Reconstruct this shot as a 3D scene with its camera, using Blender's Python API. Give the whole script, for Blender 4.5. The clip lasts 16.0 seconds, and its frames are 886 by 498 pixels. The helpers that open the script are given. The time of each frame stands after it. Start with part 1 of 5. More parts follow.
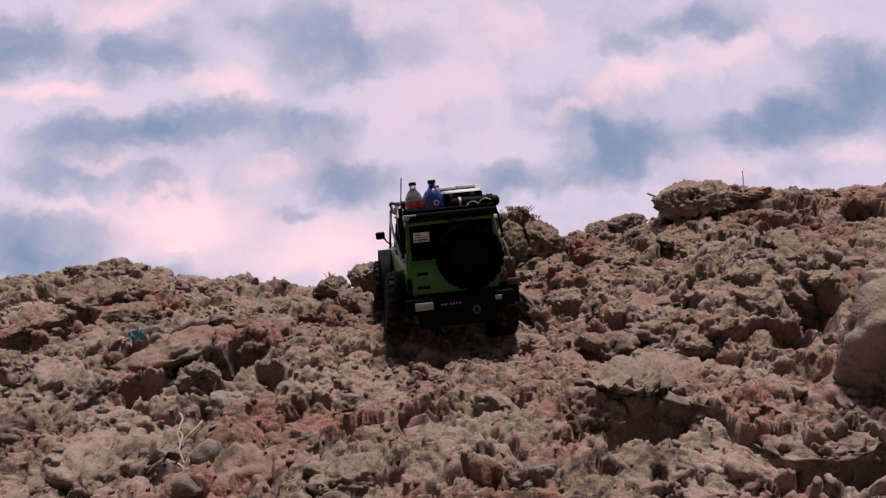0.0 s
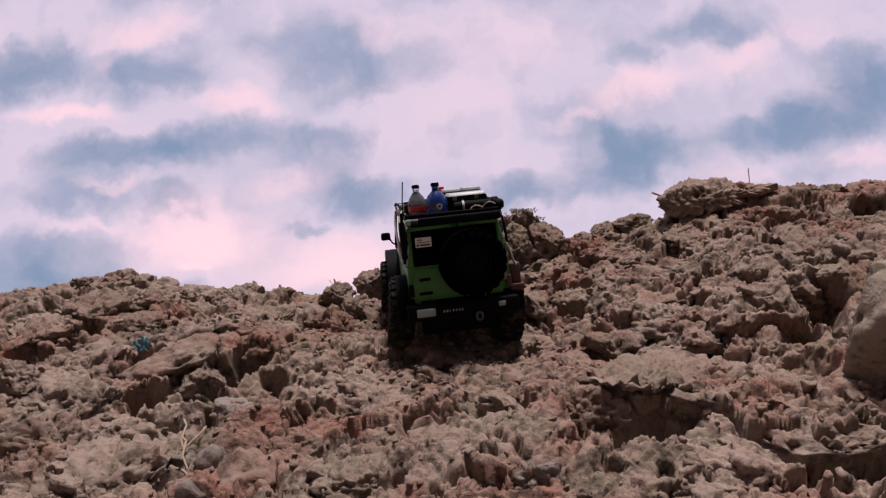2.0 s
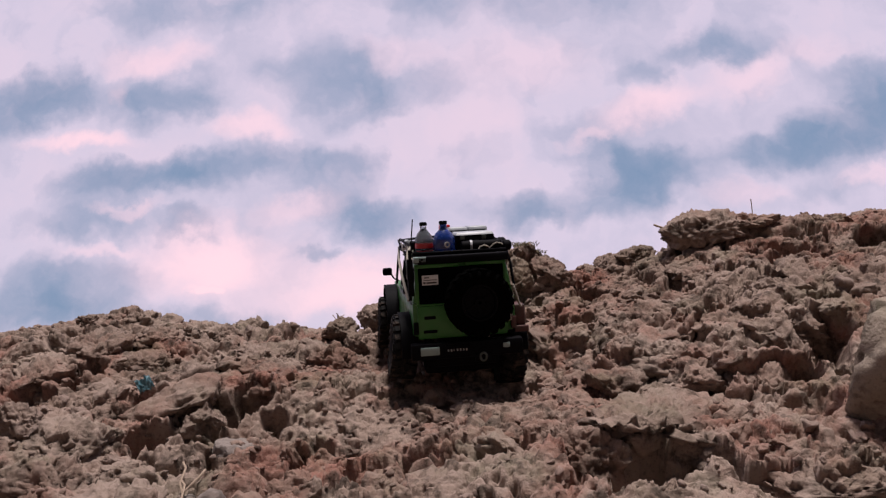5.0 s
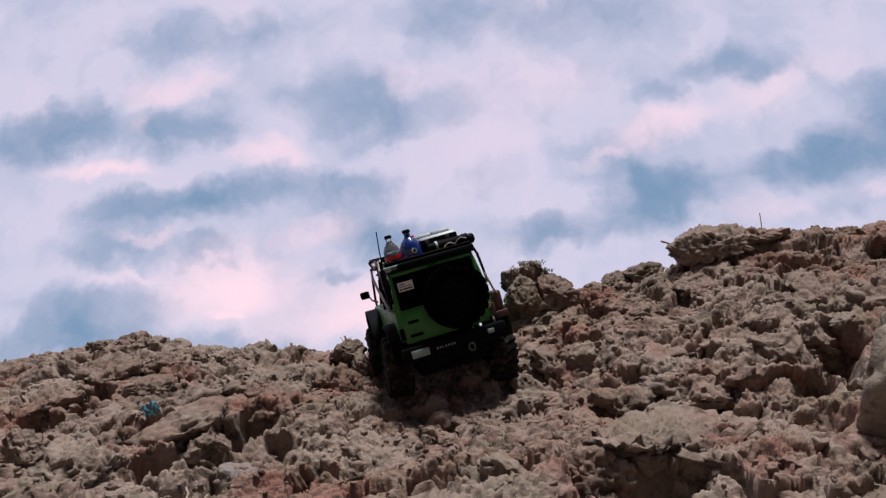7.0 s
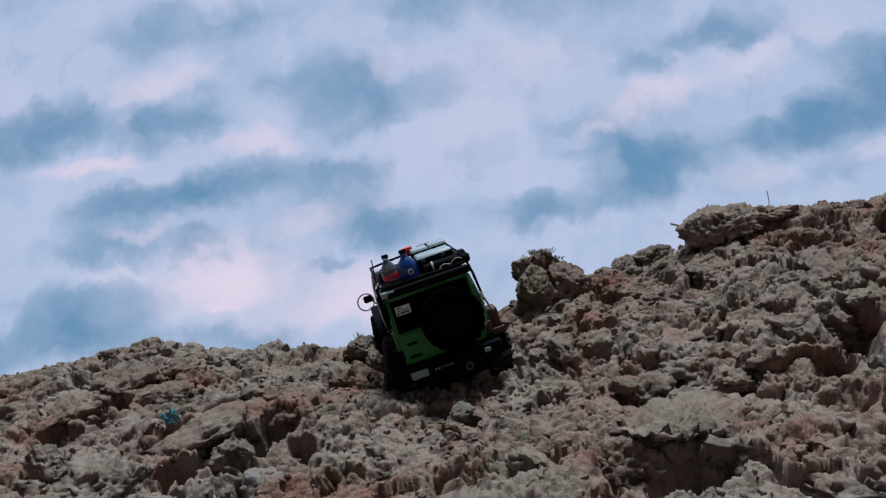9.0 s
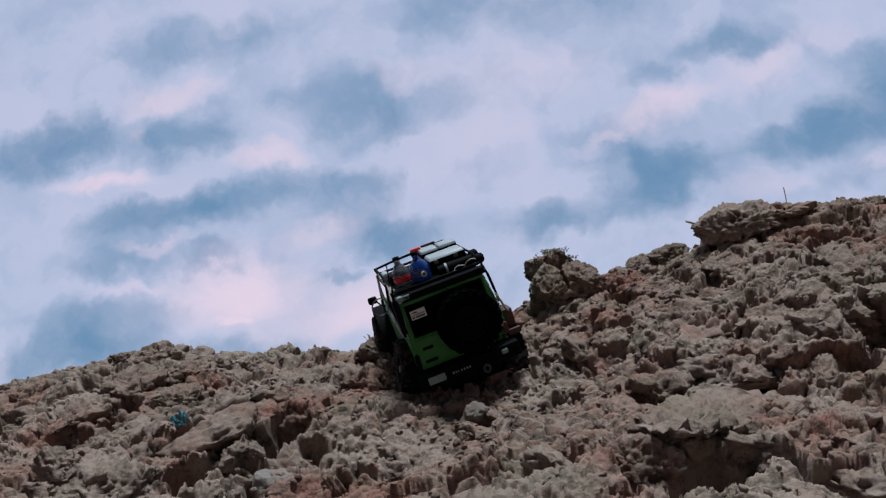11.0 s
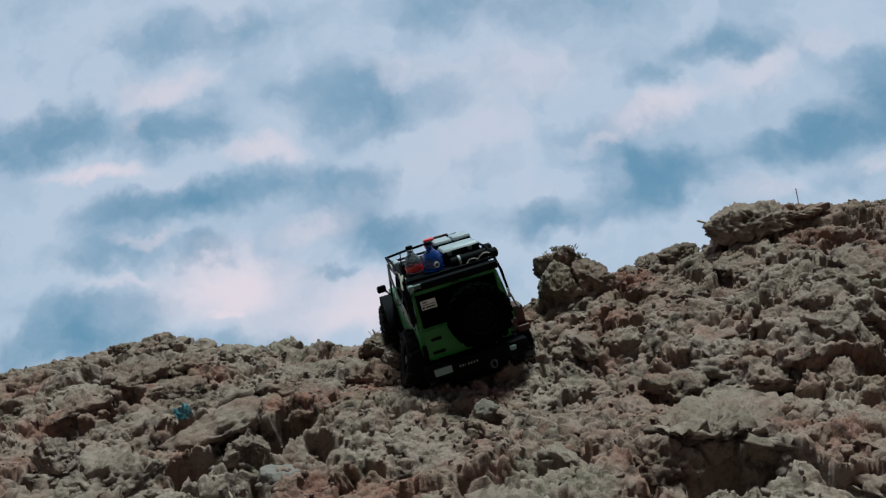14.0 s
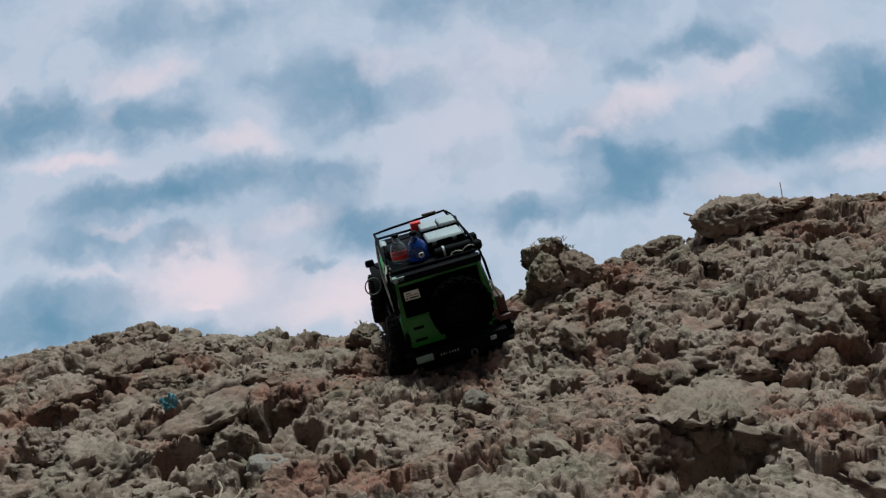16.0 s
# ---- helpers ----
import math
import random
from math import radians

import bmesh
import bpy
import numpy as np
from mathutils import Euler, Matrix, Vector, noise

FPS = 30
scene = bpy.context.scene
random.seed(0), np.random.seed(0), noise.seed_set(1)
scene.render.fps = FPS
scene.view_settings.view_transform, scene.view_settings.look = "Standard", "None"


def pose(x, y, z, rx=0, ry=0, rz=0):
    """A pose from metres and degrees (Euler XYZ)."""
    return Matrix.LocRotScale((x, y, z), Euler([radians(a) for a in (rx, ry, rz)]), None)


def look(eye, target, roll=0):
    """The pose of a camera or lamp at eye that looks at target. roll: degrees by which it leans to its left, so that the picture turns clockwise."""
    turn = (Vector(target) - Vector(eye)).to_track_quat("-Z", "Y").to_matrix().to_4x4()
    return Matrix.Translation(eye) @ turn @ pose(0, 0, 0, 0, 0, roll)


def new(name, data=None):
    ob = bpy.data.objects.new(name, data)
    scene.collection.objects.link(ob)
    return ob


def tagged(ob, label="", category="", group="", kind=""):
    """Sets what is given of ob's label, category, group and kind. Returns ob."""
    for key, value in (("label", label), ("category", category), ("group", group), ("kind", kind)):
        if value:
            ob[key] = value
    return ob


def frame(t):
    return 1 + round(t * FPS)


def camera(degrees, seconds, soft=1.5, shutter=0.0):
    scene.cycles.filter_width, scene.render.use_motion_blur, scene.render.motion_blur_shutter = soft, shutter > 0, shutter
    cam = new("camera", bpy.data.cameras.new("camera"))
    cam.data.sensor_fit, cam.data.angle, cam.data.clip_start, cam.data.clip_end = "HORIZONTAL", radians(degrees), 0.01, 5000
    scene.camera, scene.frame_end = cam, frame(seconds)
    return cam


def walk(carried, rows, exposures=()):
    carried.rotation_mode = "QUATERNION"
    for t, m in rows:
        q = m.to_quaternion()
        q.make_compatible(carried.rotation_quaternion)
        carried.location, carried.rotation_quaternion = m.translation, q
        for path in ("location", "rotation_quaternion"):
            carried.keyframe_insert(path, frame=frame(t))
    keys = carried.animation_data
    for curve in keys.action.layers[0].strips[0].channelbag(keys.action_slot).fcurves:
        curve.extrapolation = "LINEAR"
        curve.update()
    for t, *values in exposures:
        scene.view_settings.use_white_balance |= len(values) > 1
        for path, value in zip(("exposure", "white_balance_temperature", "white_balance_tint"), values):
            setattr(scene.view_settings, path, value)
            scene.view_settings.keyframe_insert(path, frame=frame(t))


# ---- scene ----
cam = camera(62.1, 16.0, soft=1.3)


def gaze(x, y, z, yaw, pitch, lean):
    """The camera's pose: place, degrees to the left of +y, degrees upwards, lean to its left."""
    a, b = radians(yaw), radians(pitch)
    eye = Vector((x, y, z))
    return look(eye, eye + Vector((-math.sin(a) * math.cos(b), math.cos(a) * math.cos(b), math.sin(b))), lean)


walk(cam, [
    (0, gaze(0.0000, 0.0000, 0.3600, 0.00, 5.00, 0.00)),
    (0.5, gaze(0.0014, 0.0006, 0.3568, 0.05, 5.05, -0.21)),
    (1, gaze(0.0050, 0.0020, 0.3500, 0.27, 5.32, -0.54)),
    (1.5, gaze(0.0095, 0.0049, 0.3450, 0.56, 5.62, -0.85)),
    (2, gaze(0.0168, 0.0074, 0.3425, 0.94, 5.95, -1.12)),
    (2.5, gaze(0.0241, 0.0068, 0.3482, 1.30, 6.05, -1.28)),
    (3, gaze(0.0307, 0.0051, 0.3542, 1.57, 6.29, -1.46)),
    (3.5, gaze(0.0337, 0.0041, 0.3602, 1.67, 6.67, -1.53)),
    (4, gaze(0.0340, 0.0023, 0.3660, 1.64, 7.02, -1.59)),
    (6.5, gaze(0.0621, 0.0061, 0.3712, 2.81, 8.95, -2.09)),
    (7, gaze(0.0676, 0.0094, 0.3667, 3.22, 9.38, -2.44)),
    (7.5, gaze(0.0633, 0.0087, 0.3735, 3.26, 9.13, -3.04)),
    (8, gaze(0.0553, 0.0076, 0.3812, 3.17, 8.76, -3.74)),
    (8.5, gaze(0.0434, 0.0082, 0.3865, 2.95, 8.46, -4.44)),
    (9, gaze(0.0333, 0.0093, 0.3923, 2.79, 7.98, -5.15)),
    (11.5, gaze(0.0289, 0.0385, 0.3672, 3.83, 9.37, -5.24)),
    (12, gaze(0.0289, 0.0452, 0.3666, 4.19, 9.69, -4.85)),
    (12.5, gaze(0.0238, 0.0504, 0.3675, 4.29, 9.70, -4.70)),
    (13, gaze(0.0173, 0.0536, 0.3685, 4.27, 9.43, -4.63)),
    (13.5, gaze(0.0050, 0.0530, 0.3706, 3.65, 8.98, -4.56)),
    (14, gaze(-0.0037, 0.0515, 0.3718, 3.11, 8.71, -4.49)),
    (14.5, gaze(-0.0105, 0.0505, 0.3723, 2.62, 8.48, -4.50)),
    (15, gaze(-0.0142, 0.0516, 0.3713, 2.29, 8.31, -4.46)),
    (15.5, gaze(-0.0184, 0.0518, 0.3694, 1.92, 8.19, -4.39)),
    (16, gaze(-0.0246, 0.0523, 0.3678, 1.47, 8.06, -4.32)),
], exposures=[
    (0, 0.2, 6650, 13),
    (4.0, 0.2, 6650, 13),
    (6.5, 0.22, 6200, 4),
    (7.0, 0.2, 6100, 2),
    (7.5, 0.2, 6250, 7),
    (8.0, -0.02, 6050, 5),
    (8.5, 0.02, 5900, 2),
    (9.0, -0.05, 5200, -13),
    (11.5, -0.05, 5600, -5),
    (12.5, 0.0, 6000, 0),
    (13.0, -0.05, 5200, -14),
    (13.5, -0.12, 5200, -15),
    (14.0, -0.02, 5380, -23),
    (14.5, 0.0, 5400, -26),
    (16, 0.0, 5600, -20),
])

# ---- sky: overcast dusk, pale pink cloud with blue-grey banks, over a clear sky ----
world = bpy.data.worlds.new("world")
scene.world = world
world.use_nodes = True
wt = world.node_tree
wt.nodes.clear()


def wmath(op, a, b=None, c=None, clamp=False):
    n = wt.nodes.new("ShaderNodeMath")
    n.operation, n.use_clamp = op, clamp
    for i, v in enumerate((a, b, c)):
        if v is None:
            continue
        if isinstance(v, (int, float)):
            n.inputs[i].default_value = v
        else:
            wt.links.new(v, n.inputs[i])
    return n.outputs[0]


def wmix(f, a, b):
    n = wt.nodes.new("ShaderNodeMix")
    n.data_type = "RGBA"
    for slot, v in ((0, f), (6, a), (7, b)):
        if isinstance(v, (int, float)):
            n.inputs[slot].default_value = v
        elif isinstance(v, tuple):
            n.inputs[slot].default_value = (*v, 1)
        else:
            wt.links.new(v, n.inputs[slot])
    return n.outputs[2]


def wnoise(vector, scale, detail, rough=0.55):
    n = wt.nodes.new("ShaderNodeTexNoise")
    n.inputs["Scale"].default_value, n.inputs["Detail"].default_value, n.inputs["Roughness"].default_value = scale, detail, rough
    wt.links.new(vector, n.inputs["Vector"])
    return n.outputs["Fac"], n.outputs["Color"]


SUN_UP, SUN_ROUND = radians(83), radians(138)
sky = wt.nodes.new("ShaderNodeTexSky")
sky.sky_type, sky.sun_disc, sky.sun_elevation, sky.sun_rotation = "NISHITA", False, SUN_UP, SUN_ROUND
way = wt.nodes.new("ShaderNodeTexCoord").outputs["Generated"]
split = wt.nodes.new("ShaderNodeSeparateXYZ")
wt.links.new(way, split.inputs[0])
# the cloud layer is laid out on a plane square to +y: across and up, as tangents
depth = wmath("MAXIMUM", wmath("ABSOLUTE", split.outputs[1]), 0.12)
flat = wt.nodes.new("ShaderNodeCombineXYZ")
wt.links.new(wmath("DIVIDE", split.outputs[0], depth), flat.inputs[0])
wt.links.new(wmath("DIVIDE", split.outputs[2], depth), flat.inputs[1])
wt.links.new(wmath("SIGN", split.outputs[1]), flat.inputs[2])
_, wob = wnoise(flat.outputs[0], 12.0, 6.0, 0.58)
shift = wt.nodes.new("ShaderNodeVectorMath")
shift.operation = "MULTIPLY_ADD"
wt.links.new(wob, shift.inputs[0])
shift.inputs[1].default_value, shift.inputs[2].default_value = (0.115, 0.100, 0), (-0.0575, -0.05, 0)
warped = wt.nodes.new("ShaderNodeVectorMath")
wt.links.new(flat.outputs[0], warped.inputs[0])
wt.links.new(shift.outputs[0], warped.inputs[1])
warped = warped.outputs[0]


def cloud(across, up, wide, high, turn, weight):
    """A soft bank of cloud: 1 in its middle, times weight."""
    m = wt.nodes.new("ShaderNodeMapping")
    m.vector_type = "TEXTURE"
    m.inputs[1].default_value, m.inputs[2].default_value = (across, up, 1), (0, 0, radians(turn))
    m.inputs[3].default_value = (wide, high, 0.2)
    wt.links.new(warped, m.inputs[0])
    ln = wt.nodes.new("ShaderNodeVectorMath")
    ln.operation = "LENGTH"
    wt.links.new(m.outputs[0], ln.inputs[0])
    r = wt.nodes.new("ShaderNodeMapRange")
    r.interpolation_type = "SMOOTHSTEP"
    r.inputs[1].default_value, r.inputs[2].default_value = 1.45, 0.15
    r.inputs[3].default_value, r.inputs[4].default_value = 0.0, weight
    wt.links.new(ln.outputs["Value"], r.inputs[0])
    return r.outputs[0]


def banks(rows):
    total = None
    for row in rows:
        c = cloud(*row)
        total = c if total is None else wmath("ADD", total, c)
    return total


shade = banks([
    (-0.588, 0.378, 0.065, 0.038, 0, 0.85),
    (-0.666, 0.366, 0.069, 0.046, 0, 0.6),
    (-0.425, 0.362, 0.088, 0.035, 0, 0.55),
    (-0.472, 0.249, 0.115, 0.032, 3, 0.8),
    (-0.370, 0.245, 0.069, 0.031, 0, 0.5),
    (-0.269, 0.273, 0.077, 0.031, 5, 0.55),
    (-0.179, 0.245, 0.065, 0.038, 0, 0.55),
    (-0.133, 0.362, 0.058, 0.054, -20, 0.6),
    (-0.225, 0.390, 0.069, 0.046, 0, 0.35),
    (-0.135, 0.182, 0.077, 0.035, -5, 0.85),
    (-0.399, 0.178, 0.046, 0.017, 0, 0.5),
    (-0.532, 0.190, 0.092, 0.027, 0, 0.4),
    (-0.544, 0.108, 0.108, 0.035, 0, 0.55),
    (-0.588, 0.061, 0.146, 0.031, 0, 0.85),
    (-0.402, 0.042, 0.154, 0.022, 3, 0.35),
    (0.079, 0.183, 0.065, 0.031, 10, 0.6),
    (0.242, 0.217, 0.084, 0.040, 8, 1.05),
    (0.200, 0.259, 0.046, 0.022, 0, 0.5),
    (0.152, 0.174, 0.084, 0.019, 0, 0.35),
    (0.530, 0.281, 0.092, 0.048, 15, 1.0),
    (0.411, 0.257, 0.065, 0.032, 0, 0.65),
    (0.564, 0.349, 0.061, 0.037, 10, 0.55),
    (0.673, 0.309, 0.092, 0.061, 0, 0.7),
    (0.361, 0.406, 0.084, 0.027, 0, 0.5),
    (0.257, 0.370, 0.042, 0.023, 0, 0.3),
    (-0.197, 0.131, 0.029, 0.009, 0, 0.35),
    (-0.039, 0.366, 0.038, 0.031, 0, 0.3),
    (-0.019, 0.265, 0.069, 0.031, 0, 0.22),
    (0.177, 0.293, 0.061, 0.017, 0, 0.2),
    (0.479, 0.190, 0.084, 0.017, 8, 0.2),
    (0.093, 0.497, 0.200, 0.046, 0, 0.45),
    (-0.387, 0.505, 0.169, 0.038, 0, 0.4),
])
glow = banks([
    (-0.549, 0.307, 0.073, 0.014, 0, 0.8),
    (-0.310, 0.317, 0.061, 0.020, 0, 0.65),
    (-0.444, 0.424, 0.073, 0.028, 0, 0.7),
    (-0.477, 0.375, 0.020, 0.020, 0, 0.5),
    (-0.351, 0.131, 0.127, 0.054, 0, 0.95),
    (-0.237, 0.198, 0.058, 0.020, 0, 0.55),
    (-0.463, 0.204, 0.046, 0.009, 0, 0.5),
    (-0.142, 0.088, 0.115, 0.038, 0, 0.85),
    (0.260, 0.317, 0.073, 0.029, 14, 0.8),
    (0.185, 0.281, 0.031, 0.011, 10, 0.5),
    (0.399, 0.362, 0.058, 0.029, 15, 0.45),
    (0.378, 0.198, 0.054, 0.018, 0, 0.4),
    (0.574, 0.217, 0.069, 0.015, 8, 0.4),
    (-0.362, 0.094, 0.026, 0.007, 0, 0.6),
    (0.076, 0.390, 0.131, 0.046, 0, 0.3),
    (0.013, 0.317, 0.084, 0.038, 0, 0.25),
    (-0.098, 0.415, 0.069, 0.028, 0, 0.3),
    (0.488, 0.398, 0.054, 0.023, 0, 0.35),
    (-0.515, 0.151, 0.054, 0.009, 0, 0.35),
    (-0.257, 0.065, 0.092, 0.023, 0, 0.4),
])
mottle, _ = wnoise(warped, 6.0, 5.0, 0.55)
streak, _ = wnoise(warped, 13.0, 5.0, 0.56)
shade = wmath("ADD", wmath("MULTIPLY", wmath("MULTIPLY", shade, 1.32), wmath("MULTIPLY_ADD", streak, 1.2, 0.42)), wmath("MULTIPLY_ADD", mottle, 1.2, -0.58))
shade = wmath("MAXIMUM", wmath("ADD", shade, wmath("MULTIPLY_ADD", streak, 0.5, -0.25)), 0.0)
# thick banks level off softly instead of ending in one flat tone
shade = wmath("SUBTRACT", 1.08, wmath("DIVIDE", 1.08, wmath("ADD", wmath("MULTIPLY", wmath("MULTIPLY", shade, shade), 0.9), wmath("MULTIPLY_ADD", shade, 0.95, 1.0))))
glow = wmath("ADD", glow, wmath("MULTIPLY_ADD", mottle, -0.9, 0.46), clamp=True)
tone = wmix(shade, (0.640, 0.570, 0.715), (0.118, 0.232, 0.385))
tone = wmix(wmath("MULTIPLY", glow, wmath("SUBTRACT", 1.0, wmath("MULTIPLY", shade, 0.6))), tone, (1.0, 0.690, 0.775))
# away from the glow the sky is a duller grey-blue
back = wt.nodes.new("ShaderNodeMapRange")
back.inputs[1].default_value, back.inputs[2].default_value = 0.25, -0.5
wt.links.new(split.outputs[1], back.inputs[0])
tone = wmix(back.outputs[0], tone, wmix(shade, (0.050, 0.048, 0.054), (0.026, 0.031, 0.040)))
under = wt.nodes.new("ShaderNodeBackground")
wt.links.new(sky.outputs[0], under.inputs[0])
under.inputs[1].default_value = 0.05
over = wt.nodes.new("ShaderNodeBackground")
wt.links.new(tone, over.inputs[0])
over.inputs[1].default_value = 0.97
both = wt.nodes.new("ShaderNodeMixShader")
both.inputs[0].default_value = 0.94
wt.links.new(under.outputs[0], both.inputs[1])
wt.links.new(over.outputs[0], both.inputs[2])
wt.links.new(both.outputs[0], wt.nodes.new("ShaderNodeOutputWorld").inputs[0])

sun_data = bpy.data.lights.new("sun", "SUN")
sun_data.energy, sun_data.angle, sun_data.color = 4.4, radians(10), (1.0, 0.92, 0.90)
sun = new("sun", sun_data)
sun.matrix_world = look((0.5, 1.05, 5.0), (0.1, 1.5, 0.3))

# ---- helpers of this scene ----
def mesh_of(name, verts, faces, smooth=True):
    me = bpy.data.meshes.new(name)
    me.from_pydata(verts, [], faces)
    me.update()
    if smooth:
        me.polygons.foreach_set("use_smooth", [True] * len(me.polygons))
    return me


def hash2(ix, iy, k):
    """A repeatable random number in 0..1 for each cell of a grid."""
    h = np.sin(ix * 127.1 + iy * 311.7 + k * 74.7) * 43758.5453
    return h - np.floor(h)


def value_noise(x, y, k):
    ix, iy = np.floor(x), np.floor(y)
    fx, fy = x - ix, y - iy
    fx, fy = fx * fx * (3 - 2 * fx), fy * fy * (3 - 2 * fy)
    a, b = hash2(ix, iy, k), hash2(ix + 1, iy, k)
    c, d = hash2(ix, iy + 1, k), hash2(ix + 1, iy + 1, k)
    return (a + (b - a) * fx) * (1 - fy) + (c + (d - c) * fx) * fy - 0.5


def fbm(x, y, k, octaves=4):
    total, amp = 0.0, 1.0
    for i in range(octaves):
        total = total + amp * value_noise(x * 2 ** i + 3.1 * i, y * 2 ** i - 1.7 * i, k + i)
        amp *= 0.5
    return total


def clods(x, y, k):
    """Rounded lumps with cracks between them: height, and the lump's own random number."""
    ix, iy = np.floor(x), np.floor(y)
    f1 = np.full(x.shape, 9.0)
    f2 = np.full(x.shape, 9.0)
    own = np.zeros(x.shape)
    tilt = np.zeros(x.shape)
    for dx in (-1, 0, 1):
        for dy in (-1, 0, 1):
            jx, jy = ix + dx, iy + dy
            px, py = jx + 0.1 + 0.8 * hash2(jx, jy, k), jy + 0.1 + 0.8 * hash2(jx, jy, k + 5)
            d = np.hypot(x - px, y - py)
            nearer = d < f1
            f2 = np.where(nearer, f1, np.minimum(f2, d))
            own = np.where(nearer, hash2(jx, jy, k + 9), own)
            tilt = np.where(nearer, (x - px) * (hash2(jx, jy, k + 13) - 0.5) + (y - py) * (hash2(jx, jy, k + 17) - 0.5), tilt)
            f1 = np.where(nearer, d, f1)
    edge = np.clip((f2 - f1) / 0.35, 0, 1)
    return (edge ** 0.5) * (0.45 + 0.7 * own) + 0.3 * (own - 0.5) + 0.9 * tilt, own


# ---- the slope: heights in metres at crossings of a coarse plan, eye level of the first moment is EYE ----
EYE = 0.36
PLAN_X = np.array([-1.3, -0.7, -0.4, -0.1, 0.15, 0.4, 0.65, 1.0, 1.5])
PLAN_ROWS = {
    0.50: (-.36, -.36, -.36, -.36, -.36, -.36, -.36, -.36, -.36),
    0.80: (-.33, -.33, -.33, -.32, -.31, -.30, -.29, -.28, -.27),
    1.00: (-.24, -.20, -.23, -.22, -.18, -.17, -.16, -.13, -.12),
    1.20: (-.14, -.11, -.17, -.16, -.10, -.08, -.06, -.02, .00),
    1.35: (-.07, -.07, -.07, -.082, -.066, .04, .08, .12, .15),
    1.50: (-.01, .02, -.01, -.036, .040, .110, .15, .18, .21),
    1.65: (.04, .100, .04, -.010, .150, .185, .235, .26, .29),
    1.80: (.04, .090, .07, .05, .145, .180, .25, .28, .31),
    1.95: (.01, .05, .05, .05, .08, .16, .21, .25, .28),
    2.30: (-.10, -.05, -.05, -.05, .00, .05, .10, .15, .15),
    3.40: (-.33, -.33, -.33, -.33, -.33, -.33, -.33, -.33, -.33),
}


def spline(knots, values, at):
    """Smooth curve through values (last axis) at knots."""
    h = np.diff(knots)
    slope = np.diff(values, axis=-1) / h
    m = np.zeros_like(values)
    m[..., 1:-1] = (slope[..., 1:] * h[:-1] + slope[..., :-1] * h[1:]) / (h[1:] + h[:-1])
    at = np.clip(at, knots[0], knots[-1])
    i = np.clip(np.searchsorted(knots, at, side="right") - 1, 0, len(h) - 1)
    s = (at - knots[i]) / h[i]
    a, b = values[..., i], values[..., i + 1]
    return ((1 + 2 * s) * (1 - s) ** 2 * a + s * (1 - s) ** 2 * h[i] * m[..., i]
            + s * s * (3 - 2 * s) * b + s * s * (s - 1) * h[i] * m[..., i + 1])


def bump(x, y, cx, cy, rx, ry, turn=0.0):
    """1 in the middle of an ellipse, falling to 0 at its rim."""
    c, s = math.cos(radians(turn)), math.sin(radians(turn))
    u, v = (x - cx) * c + (y - cy) * s, -(x - cx) * s + (y - cy) * c
    return np.clip(1 - (u / rx) ** 2 - (v / ry) ** 2, 0, 1)


def axis(lo, hi, step, reach):
    """Fine steps between lo and hi, growing ones out to the horizon."""
    inner = np.arange(lo, hi + step / 2, step)
    grow = step * np.cumsum(1.22 ** np.arange(1, 90))
    grow = grow[grow < reach]
    return np.concatenate([lo - grow[::-1], inner, hi + grow])


def relief(x, y, near):
    """How far the broken soil stands out from the plan: lumps at four sizes."""
    wx = x + 0.030 * fbm(x * 9, y * 9, 40, 3) + 0.006 * fbm(x * 60, y * 60, 42, 2)
    wy = y + 0.030 * fbm(x * 9 + 5, y * 9, 44, 3) + 0.006 * fbm(x * 60, y * 60 + 8, 46, 2)
    big, _ = clods(wx / 0.135, wy / 0.085, 1)
    mid, own = clods(wx / 0.058, wy / 0.036, 2)
    small, _ = clods(wx / 0.023, wy / 0.016, 3)
    crumbs, _ = clods(wx / 0.0088, wy / 0.0080, 4)
    patch = np.clip(0.55 + 1.6 * fbm(x * 4.5, y * 4.5, 50, 3), 0.12, 1.15)
    rough = np.clip(0.6 + 1.3 * fbm(x * 7 + 2, y * 7, 60, 3), 0.25, 1.1)
    d = 0.050 * fbm(x * 3.1, y * 3.1, 20, 5) + 0.027 * (big - 0.6) * patch + 0.014 * (mid - 0.6) * rough
    d = d + 0.0064 * (small - 0.6) * (0.45 + 0.75 * rough) + 0.0026 * (crumbs - 0.6)
    # ridged crust
    ridge = 1 - 2 * np.abs(fbm(wx * 12, wy * 21, 70, 3))
    d = d + 0.008 * (ridge - 0.6) * rough
    # sharp-edged holes where the crust has fallen in, at four sizes
    for scale, least, deep, k in ((9, 0.33, 0.024, 72), (19, 0.26, 0.028, 74), (40, 0.25, 0.015, 76), (75, 0.25, 0.007, 78)):
        hole = np.clip((fbm(wx * scale, wy * scale * 1.5, k, 3) - least) / 0.09, 0, 1)
        d = d - deep * hole * hole * (3 - 2 * hole)
    return d * near


def hollows(x, y):
    """Caves and gaps eaten into the slope, with ragged rims and uneven floors (metres outwards)."""
    wx = x + 0.034 * fbm(x * 17, y * 17, 90, 4)
    wy = y + 0.030 * fbm(x * 17 + 7, y * 17, 94, 4)
    d = 0.0
    for cx, cy, rx, ry, turn, depth in HOLLOWS:
        d = d - depth * bump(wx, wy, cx, cy, rx, ry, turn) ** 0.6
    return d * np.clip(0.90 + 0.9 * fbm(x * 34, y * 34, 98, 3), 0.35, 1.3)


